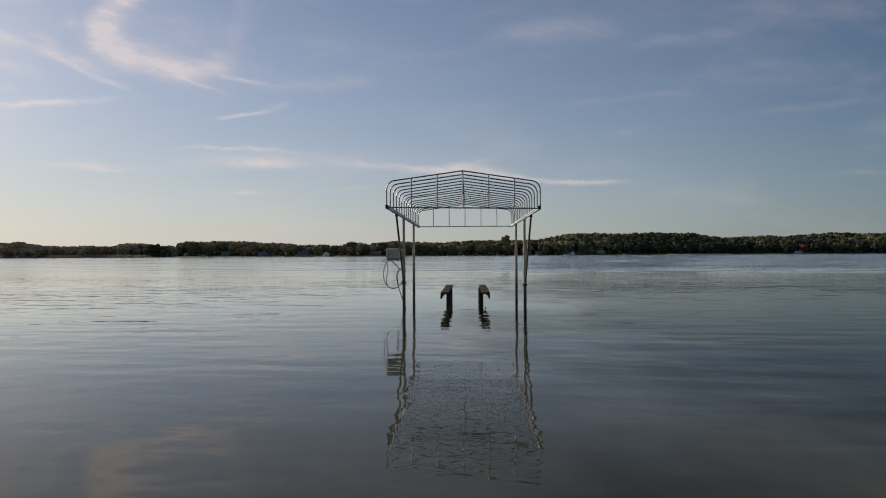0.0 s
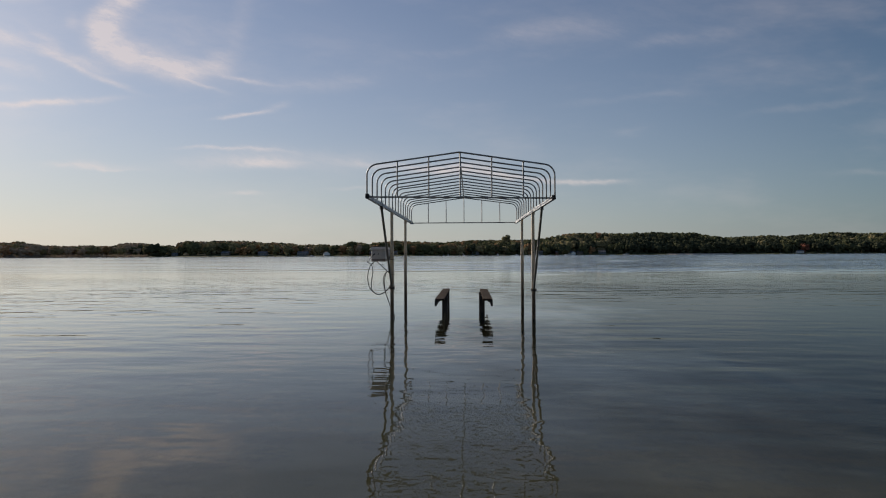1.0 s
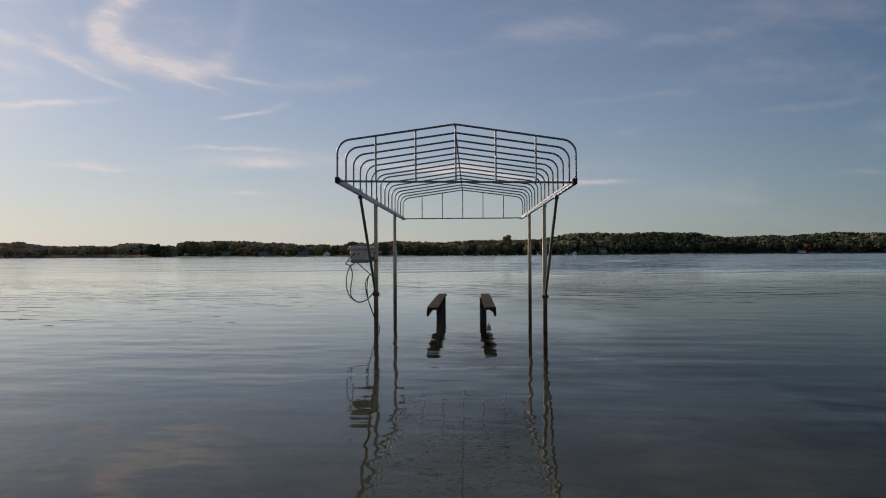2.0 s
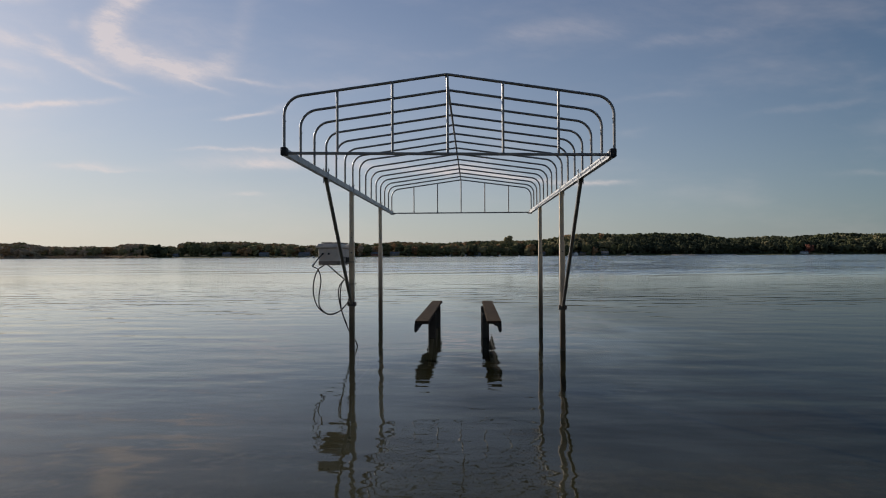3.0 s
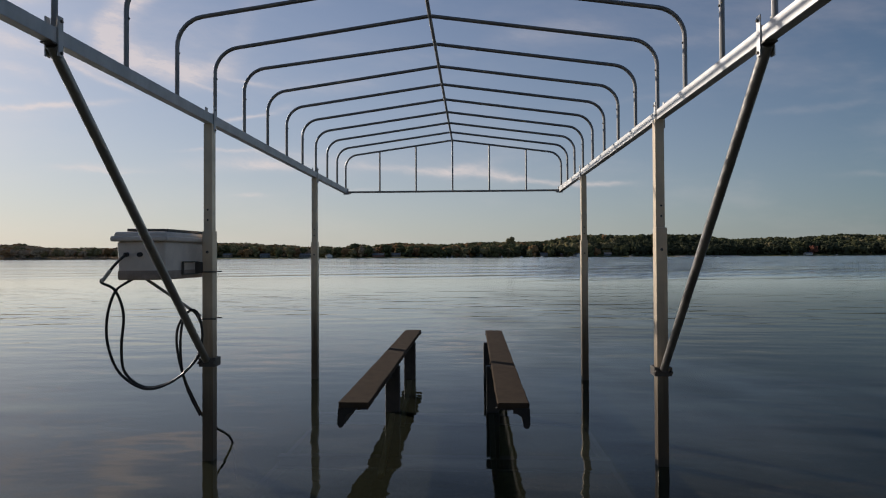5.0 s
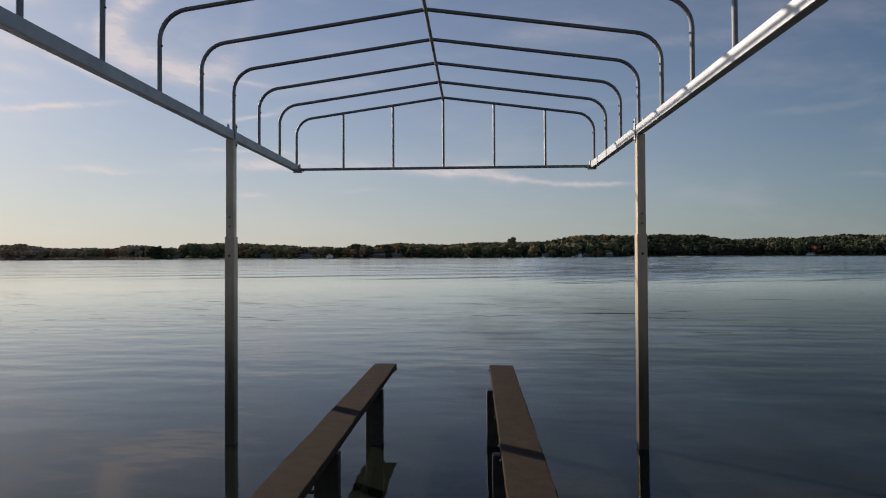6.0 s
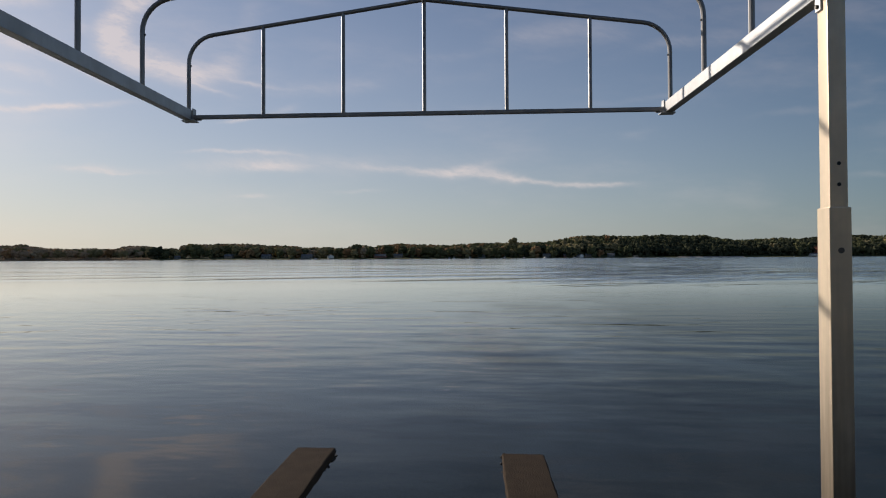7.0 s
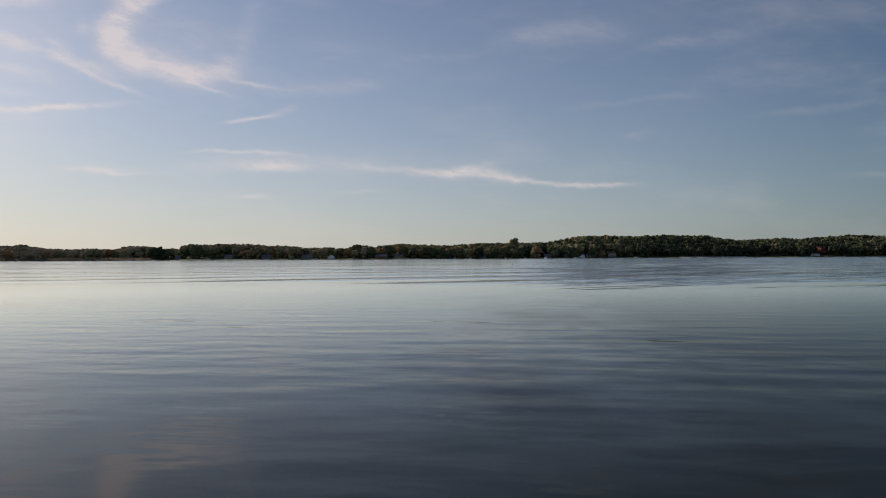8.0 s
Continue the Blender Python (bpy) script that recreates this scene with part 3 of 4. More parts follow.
def woods(name, spots, clumps, size, label):
    """Many trees too far off to count, as one mesh."""
    shapes = [crown_arrays(random.Random(30 + k), clumps, size, 4, False) for k in range(6)]
    verts, faces, which, base = [], [], [], 0
    for x, y, tall, wide, kind, shape, turn in spots:
        vs, fs = shapes[shape]
        c, s = math.cos(turn) * tall * wide, math.sin(turn) * tall * wide
        z = float(ground_z(np.float64(x), np.float64(y)))
        verts.append(np.stack([vs[:, 0] * c - vs[:, 1] * s + x, vs[:, 0] * s + vs[:, 1] * c + y, vs[:, 2] * tall + z], -1))
        faces.append(fs + base)
        which.append(np.full(len(fs), kind))
        base += len(vs)
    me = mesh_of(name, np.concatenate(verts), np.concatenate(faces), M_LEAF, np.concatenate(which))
    return tagged(new(name, me), label, "woods", kind="stuff")


rnd = random.Random(23)
spots = []
# row by row up the hill: offset from the shore, share of the skyline that the row's tops reach
for off, low, high in ((46, 0.78, 0.93), (72, 0.86, 0.97), (100, 0.92, 0.99), (130, 0.95, 1.01), (158, 0.98, 1.01)):
    a = -0.98
    while a < 0.98:
        yy = 838.0 / (1 - 0.16 * a) + off + rnd.uniform(-10, 10)
        base = float(ground_z(np.float64(a * yy), np.float64(yy)))
        tall = min(max(float(skyline(a)) * yy * rnd.uniform(low, high) - base, 7.0), 19.0)
        spots.append((a * yy, yy, tall, rnd.uniform(16.0, 25.0) / (tall + 3.0), leaf_kind(a, rnd.random(), off), rnd.randrange(6), rnd.uniform(0, 6.28)))
        a += rnd.uniform(0.007, 0.013)
woods("far_woods", spots, 110, 0.042, "dense mixed autumn woods on the far shore hills")
# unseen woods added behind the camera, darkening what the posts reflect
spots = []
for k in range(90):
    spots.append((rnd.uniform(-120, 120), rnd.uniform(-75, -36), rnd.uniform(9, 15), rnd.uniform(0.8, 1.1), leaf_kind(rnd.uniform(-0.8, 0.5), rnd.random()), rnd.randrange(6), rnd.uniform(0, 6.28)))
woods("near_woods", spots, 60, 0.10, "unseen leafy woods added along the near lake shore")


# ---------------------------------------------------------------- far shore: houses, boats, docks, reeds
def spot(a, off):
    yy = 838.0 / (1 - 0.16 * a) + off
    x = a * yy
    return x, yy, max(0.0, float(ground_z(np.float64(x), np.float64(yy))))


def house(a, off, w, d, h, wall, roof_h, turn, label):
    x, y, z = spot(a, off)
    root = new("house")
    root.matrix_basis = pose(x, y, z, 0, 0, turn)
    bm = bmesh.new()
    box(bm, (0, 0, h / 2 - 0.3), (w, d, h + 0.6))
    for s in (-1, 1):
        v = [bm.verts.new((s * w / 2, -d / 2, h)), bm.verts.new((s * w / 2, d / 2, h)), bm.verts.new((s * w / 2, 0, h + roof_h))]
        bm.faces.new(v)
    part("wall", bm, wall, root)
    bm = bmesh.new()
    pitch = math.atan2(roof_h, d / 2)
    slope = math.hypot(roof_h, d / 2) + 0.5
    for s in (-1, 1):
        box(bm, (0, s * (d / 4 + 0.15), h + roof_h / 2), (w + 0.9, slope, 0.2), turn=pose(0, 0, 0, math.degrees(-s * pitch)))
    roof = part("roof", bm, M_ROOF, root)
    bm = bmesh.new()
    box(bm, (w * 0.25, 0.4, h + roof_h + 0.2), (0.7, 0.7, 1.6))
    part("chimney", bm, M_BRICK, roof)
    for k in range(max(2, int(w / 3.2))):
        bm = bmesh.new()
        wx = -w / 2 + w * (k + 0.5) / max(2, int(w / 3.2))
        box(bm, (wx, -d / 2 - 0.04, 0.55 * h), (1.3, 0.1, 1.4))
        window = part("window", bm, M_GREY, root)
        bm = bmesh.new()
        box(bm, (wx, -d / 2 - 0.08, 0.55 * h), (1.05, 0.1, 1.15))
        part("pane", bm, M_GLASS, window)
    tagged(root, label, "house", "far shore houses")


house(0.172, 10, 8, 7, 3.0, M_WHITE, 2.2, -66, "white gabled lake house among far trees")
house(0.185, 24, 8, 6, 3.0, M_TAN, 1.8, 0, "low tan lake house beside a white one")
house(0.222, 28, 10, 7, 2.8, M_GREY, 2.0, -8, "grey lake house with a shingle roof")
house(0.117, 26, 10, 7, 3.2, M_GREY, 2.0, 5, "small grey cottage under far trees")
house(0.150, 24, 9, 6, 3.0, M_BRICK, 1.8, 0, "low brown cottage behind the far shore")
house(-0.285, 26, 15, 8, 3.4, M_GREY, 2.2, 0, "long grey lake house below far trees")
house(-0.245, 22, 10, 8, 3.0, M_WHITE, 2.2, -66, "pale lake house with a grey roof")
house(-0.16, 26, 16, 8, 3.0, M_BRICK, 2.4, -5, "reddish brown lake house below far trees")
house(-0.13, 28, 12, 8, 3.2, M_TAN, 2.2, 0, "tan lake house on the far shore")
house(-0.355, 26, 12, 8, 3.2, M_GREY, 2.2, 0, "grey cottage half hidden by far trees")
house(-0.42, 28, 11, 8, 3.0, M_TAN, 2.0, 0, "tan cottage half hidden by far trees")
house(-0.51, 26, 7, 5, 2.6, M_GREY, 1.6, 0, "small grey cottage on a far lawn")
house(0.010, 24, 9, 6, 3.0, M_GREY, 1.8, 0, "grey cottage under dark far trees")
house(0.545, 10, 9, 6, 2.8, M_WHITE, 1.4, 0, "white boathouse beside a red tree")


def boat(a, off, length, hull, roofed, turn, label):
    x, y, z = spot(a, off)
    root = new("boat")
    root.matrix_basis = pose(x, y, 0.0, 0, 0, turn)
    bm = bmesh.new()
    box(bm, (0, 0, 0.35), (length, 2.2, 0.9), 0.25)
    for v in bm.verts:
        if v.co.x > length * 0.3:
            v.co.y *= 0.45
        if v.co.z < 0.3:
            v.co.x *= 0.9
            v.co.y *= 0.8
    part("hull", bm, hull, root)
    bm = bmesh.new()
    box(bm, (-0.1 * length, 0, 1.05), (length * 0.45, 1.7, 0.6), 0.12)
    part("cabin", bm, M_WHITE, root)
    if roofed:
        for sx in (-1, 1):
            for sy in (-1, 1):
                bm = bmesh.new()
                tube(bm, [(sx * length * 0.3, sy * 0.95, 0.7), (sx * length * 0.3, sy * 0.95, 2.5)], 0.04, 6)
                part("post", bm, M_ALU, root)
        bm = bmesh.new()
        box(bm, (0, 0, 2.55), (length * 0.72, 2.3, 0.16), 0.05)
        part("canopy", bm, M_WHITE, root)
    tagged(root, label, "boat", "moored boats")


for a, off, length, hull, roofed, turn, label in (
        (0.262, -3, 9.0, M_WHITE, True, -28, "white pontoon boat with a canopy by a far dock"),
        (0.163, -4, 6.0, M_WHITE, False, 10, "small white motorboat moored at the far shore"),
        (0.540, -4, 7.0, M_WHITE, True, -35, "white covered boat moored by a red tree"),
        (0.562, -4, 6.5, M_WHITE, False, -30, "low white motorboat moored at the far shore"),
        (0.515, -4, 5.5, M_WHITE, False, 0, "small white runabout moored at the far shore"),
        (0.590, -4, 6.0, M_WHITE, False, 0, "white motorboat alone under dark trees"),
        (0.115, -4, 5.5, M_WHITE, True, 20, "white covered boat at a far dock"),
        (0.080, -4, 5.0, M_WHITE, False, 60, "small white boat moored end on"),
        (0.048, -4, 5.0, M_WHITE, True, 70, "small white covered boat moored end on"),
        (-0.010, -4, 5.0, M_WHITE, True, 70, "white covered boat below dark trees"),
        (-0.036, -4, 5.0, M_WHITE, True, 80, "white boat on a far lift"),
        (-0.044, -4, 4.5, M_HULL, False, 80, "blue boat beside a white one"),
        (-0.27, -4, 6.0, M_HULL, False, 0, "blue motorboat moored at the far shore")):
    boat(a, off, length, hull, roofed, turn, label)


def dock(a, length, turn, label):
    x, y, z = spot(a, 1)
    root = new("dock")
    root.matrix_basis = pose(x, y, 0, 0, 0, turn)
    for k in range(int(length / 1.5)):
        bm = bmesh.new()
        box(bm, (0.0, -0.75 - 1.5 * k, 0.55), (1.4, 1.46, 0.12))
        part("deck_panel", bm, M_PLANK, root)
    for k in range(int(length / 3) + 1):
        for s in (-1, 1):
            bm = bmesh.new()
            tube(bm, [(s * 0.7, -3.0 * k, -1.2), (s * 0.7, -3.0 * k, 1.0)], 0.06, 6)
            part("post", bm, M_STEEL, root)
    tagged(root, label, "dock", "far docks")


for a, length, turn in ((0.255, 12, 60), (0.17, 12, 75), (0.10, 12, 10), (0.03, 12, 60), (-0.02, 12, 20), (0.55, 12, 80), (-0.3, 12, 70), (-0.15, 12, 80), (-0.06, 12, 45)):
    dock(a, length, turn, "weathered plank dock on posts at the far shore")

# pale sandy strip at the foot of the dark hill
bm = bmesh.new()
for k in range(24):
    a = 0.332 + 0.105 * k / 23
    x, y, z = spot(a, -3)
    ys = float(shore_y(np.float64(x)))
    v = [bm.verts.new((x, ys - 3.0, -0.05)), bm.verts.new((x, ys + 1.0, 0.75)), bm.verts.new((x, ys + 9.0, 1.45))]
    if k:
        bm.faces.new((last[0], v[0], v[1], last[1]))
        bm.faces.new((last[1], v[1], v[2], last[2]))
    last = v
tagged(part("beach", bm, M_SAND), "narrow pale sand beach below dark woods", "beach", kind="structure")

# dry reeds on the far shallows
rnd = random.Random(8)
verts, faces = [], []
for k in range(2600):
    a = rnd.uniform(-0.86, -0.56)
    yy = 838.0 / (1 - 0.16 * a)
    x, y = a * yy + rnd.uniform(-2, 2), 0.0
    y = float(shore_y(np.float64(x))) + rnd.uniform(-5, 10)
    h, w, t = rnd.uniform(1.6, 4.6), rnd.uniform(0.3, 0.8), rnd.uniform(0, 3.14)
    b = len(verts)
    c, s, l = math.cos(t) * w, math.sin(t) * w, rnd.uniform(-0.4, 0.4)
    verts += [(x - c, y - s, -0.3), (x + c, y + s, -0.3), (x + c * 0.3 + l, y + s * 0.3, h), (x - s * 0.4, y + c * 0.4, -0.3)]
    faces += [(b, b + 1, b + 2), (b + 1, b + 3, b + 2), (b + 3, b, b + 2)]
tagged(new("reed_bed", mesh_of("reed_bed", np.array(verts), np.array(faces), [M_REED])), "tan dry reeds along the far marshy shore", "reeds", kind="stuff")


# ---------------------------------------------------------------- the boat lift
HALF = 1.525                      # half the distance between the post rows
POST_Y = (0.0, 2.74)
BEAM_W, BEAM_H = 0.050, 0.066
BOW_R, BOW_STEP, BOW_FIRST, BOWS = 0.0132, 0.5400, -3.155, 15
ROOF_SLOPE, APEX = 0.132, 3.067
FRONT, REAR = -3.17, 4.43


def beam_z(side, y):
    """Underside of the canopy beam."""
    return 2.304 - 0.0044 * y if side < 0 else 2.282


def beam_x(side, y):
    return -1.524 if side < 0 else 1.533 - 0.0050 * y


def racked(side, y):
    """The canopy's shoreward end is racked: there its one side stands further out."""
    return y if side < 0 else y + 0.033 * max(0.0, -y)


lift = new("boat_lift")
tagged(lift, "aluminium boat lift with a bare canopy frame standing in shallow water", "boat lift")

for side in (-1, 1):
    for y in POST_Y:
        top = beam_z(side, y)
        sleeve_top = 1.565 if y == 0 else 1.556
        bm = bmesh.new()
        box(bm, (side * HALF, y, (sleeve_top - 1.25) / 2), (0.0735, 0.0735, sleeve_top + 1.25), 0.005)
        post = part("post", bm, M_POST, lift, "square aluminium post, silt stained near the water")
        bm = bmesh.new()
        lean = -0.005 if side > 0 and y == 0 else 0.0
        box(bm, (side * HALF + lean, y, (top + 1.2) / 2), (0.060, 0.060, top - 1.2), 0.004)
        part("upper_tube", bm, M_POST, post)
        for z, r in ((sleeve_top + 0.075, 0.0065), (sleeve_top + 0.145, 0.0065), (sleeve_top - 0.145, 0.010)):
            face = 0.030 if z > sleeve_top else 0.0368
            bm = bmesh.new()
            tube(bm, [(side * HALF, y - face - 0.0025, z), (side * HALF, y - face + 0.004, z)], r, 10)
            part("bolt_hole" if z > sleeve_top else "bolt", bm, M_CAP if z > sleeve_top else M_STEEL, post)
        bm = bmesh.new()
        box(bm, (side * HALF, y, -1.22 - 0.05 * y), (0.3, 0.3, 0.03), 0.008)
        part("foot_plate", bm, M_STEEL, post)

    # canopy beam with a rubber end cap towards the shore
    bm = bmesh.new()
    front = racked(side, FRONT)
    length = REAR - front
    box(bm, (0, 0, 0), (BEAM_W, length, BEAM_H), 0.003)
    lean = math.degrees(math.atan2(beam_z(side, REAR) - beam_z(side, front), length))
    mid = (front + REAR) / 2
    splay = math.degrees(math.atan2(beam_x(side, front) - beam_x(side, REAR), length))
    beam = part("canopy_beam", bm, M_BEAM, lift, at=pose(beam_x(side, mid), mid, beam_z(side, mid) + BEAM_H / 2, lean, 0, splay))
    bm = bmesh.new()
    box(bm, (-side * 0.010, -length / 2 - 0.012, -0.002), (BEAM_W + 0.008, 0.072, BEAM_H + 0.012), 0.008)
    part("end_cap", bm, M_CAP, beam, "black rubber end cap")

    # clamps that hold the beam on posts and braces
    for y in (*POST_Y, -1.55 if side < 0 else -1.44):
        z = beam_z(side, y)
        bx = beam_x(side, y)
        inner = bx - side * (BEAM_W / 2 + 0.004)
        bm = bmesh.new()
        box(bm, (inner, y + 0.012, z + 0.032), (0.007, 0.032, 0.175), 0.002)
        box(bm, (bx, y + 0.012, z + BEAM_H + 0.004), (BEAM_W + 0.012, 0.032, 0.007), 0.002)
        box(bm, (bx + side * (BEAM_W / 2 + 0.004), y + 0.012, z + 0.032), (0.007, 0.032, 0.175), 0.002)
        clamp = part("clamp", bm, M_BEAM, lift)
        for dz in (0.098, -0.040):
            bm = bmesh.new()
            tube(bm, [(inner + side * 0.004, y + 0.012, z + dz), (inner - side * 0.011, y + 0.012, z + dz)], 0.007, 6)
            part("bolt", bm, M_STEEL, clamp)

    # end brackets over the lake
    z = beam_z(side, REAR)
    ex = abs(beam_x(side, REAR))
    bm = bmesh.new()
    box(bm, (side * (ex - 0.012), REAR - 0.03, z - 0.006), (0.088, 0.06, 0.008), 0.002)
    box(bm, (side * (ex - 0.030), REAR - 0.015, z + 0.036), (0.007, 0.045, 0.084), 0.002)
    box(bm, (side * ex, REAR + 0.004, z + 0.039), (BEAM_W + 0.008, 0.007, BEAM_H + 0.006), 0.002)
    bracket = part("end_bracket", bm, M_BEAM, lift)
    bm = bmesh.new()
    tube(bm, [(side * (ex - 0.03), REAR - 0.01, z + 0.015), (side * (ex - 0.075), REAR - 0.01, z + 0.015)], 0.012, 8)
    part("bolt", bm, M_STEEL, bracket)

    # diagonal brace and its collar on the shoreward post
    yb = -1.55 if side < 0 else -1.44
    zc = 0.70 if side < 0 else 0.65
    zt = beam_z(side, yb)
    bm = bmesh.new()
    top_x = beam_x(side, yb)
    tube(bm, [(top_x + (side * HALF - top_x) * k / 8, yb + (-0.055 - yb) * k / 8, zt - 0.012 + (zc - zt) * k / 8) for k in range(9)], 0.0245, 14)
    brace = part("diagonal_brace", bm, M_BRACE, lift, "round galvanised diagonal tube")
    bm = bmesh.new()
    box(bm, (top_x, yb, zt - 0.005), (0.056, 0.075, 0.008), 0.002)
    part("saddle", bm, M_STEEL, brace)
    bm = bmesh.new()
    for s in (-1, 1):
        box(bm, (side * HALF, s * 0.042, zc - 0.03), (0.115, 0.010, 0.06), 0.003)
        box(bm, (side * HALF + s * 0.054, 0, zc - 0.03), (0.010, 0.085, 0.06), 0.003)
    collar = part("collar", bm, M_STEEL, brace, "dark steel collar clamped round the post")
    for s in (-1, 1):
        bm = bmesh.new()
        tube(bm, [(side * HALF + s * 0.048, -0.066, zc - 0.03), (side * HALF + s * 0.048, -0.04, zc - 0.03)], 0.010, 6)
        part("bolt", bm, M_STEEL, collar)


def bow_points(y):
    apex = APEX - 0.0055 * (y - FRONT)
    yl, yr = racked(-1, y), racked(1, y)
    radius, pts = 0.185, []
    for side, ys in ((-1, yl), (1, yr)):
        half = abs(beam_x(side, ys)) + (0.011 if side > 0 else 0.0)
        foot = beam_z(side, ys) + BEAM_H - 0.002
        drop = ROOF_SLOPE * HALF + (0.030 * (REAR - y) / (REAR - FRONT) if side > 0 else 0.010 - (0.03 if abs(y - 0.62) < 0.1 else 0.0))
        tilt = math.atan(drop / half)
        cut = radius * math.tan((math.pi / 2 - tilt) / 2)
        mx, mz = half - radius, apex - drop - cut
        leg = [(side * half, ys, foot), (side * half, ys, foot + 0.12)]
        for k in range(9):
            w = (math.pi / 2 - tilt) * k / 8
            leg.append((side * (mx + radius * math.cos(w)), ys, mz + radius * math.sin(w)))
        mean = (yl + yr) / 2
        leg += [(side * 0.6, ys + (mean - ys) * 0.6, apex - drop * 0.6 / half), (side * 0.012, mean, apex - 0.001)]
        pts += leg if side < 0 else leg[::-1]
    return pts, apex, yl, yr


rnd = random.Random(2)
for k in range(BOWS):
    y = BOW_FIRST + BOW_STEP * k
    pts, apex, yl, yr = bow_points(y)
    bm = bmesh.new()
    tube(bm, pts, BOW_R, 10)
    bow = part("bow", bm, M_ALU, lift)
    for side, ys in ((-1, yl), (1, yr)):
        bm = bmesh.new()
        rx = beam_x(side, ys) + (0.011 if side > 0 else 0.0) - side * BOW_R
        tube(bm, [(rx + side * 0.002, ys, 2.64), (rx - side * 0.004, ys, 2.64)], 0.006, 6)
        part("rivet", bm, M_CAP, bow)
    if k in (0, BOWS - 1):
        left = Vector((beam_x(-1, yl) + 0.03, yl, beam_z(-1, yl) + 0.021))
        right = Vector((beam_x(1, yr) - 0.03, yr, beam_z(1, yr) + 0.021))
        way = right - left
        bm = bmesh.new()
        box(bm, (left + right) / 2, (way.length, 0.026, 0.026), 0.004,
            pose(0, 0, 0, 0, -math.degrees(math.asin(way.z / way.length)), math.degrees(math.atan2(way.y, way.x))))
        part("end_rail", bm, M_ALU, lift)
        for j in range(-2, 3):
            x = 0.517 * j + (0.010 if k == 0 else 0.0)
            foot = left + way * ((x - left.x) / way.x)
            roof = apex - (ROOF_SLOPE + (0.018 * (REAR - y) / (REAR - FRONT) if x > 0 else 0.0)) * abs(x)
            bm = bmesh.new()
            tube(bm, [foot + Vector((0, 0, 0.008)), (x, foot.y, roof - 0.006)], 0.0122, 10)
            upright = part("upright", bm, M_ALU, lift)
            bm = bmesh.new()
            zr = foot.z + 0.66 * (roof - foot.z)
            tube(bm, [(x, foot.y - 0.0135, zr), (x, foot.y - 0.0085, zr)], 0.005, 6)
            part("rivet", bm, M_CAP, upright)

y0, y1 = BOW_FIRST, BOW_FIRST + BOW_STEP * (BOWS - 1)
ridge = []
for k in range(15):
    pts, apex, yl, yr = bow_points(y0 + (y1 - y0) * k / 14)
    ridge.append((0, (yl + yr) / 2, apex - 0.020))
bm = bmesh.new()
tube(bm, ridge, 0.0125, 10)
part("ridge_tube", bm, M_ALU, lift)

def worn(bm, outline, x, z, y0, y1, cuts, rough, rnd):
    """A long board of the given outline, its edges a little uneven along its length."""
    rings = []
    for k in range(cuts + 1):
        y = y0 + (y1 - y0) * k / cuts
        rings.append([bm.verts.new((x + u + rnd.uniform(-rough, rough), y + (rnd.uniform(-1, 1) * rough * 2 if k in (0, cuts) else 0), z + v + rnd.uniform(-rough, rough) * 0.6))
                      for u, v in outline])
    n = len(outline)
    for p, q in zip(rings, rings[1:]):
        for k in range(n):
            bm.faces.new((p[k], p[(k + 1) % n], q[(k + 1) % n], q[k]))
    bm.faces.new(rings[0])
    bm.faces.new(rings[-1])
    bmesh.ops.recalc_face_normals(bm, faces=bm.faces[:])


# bunks: carpeted boards on dark legs
rnd = random.Random(5)
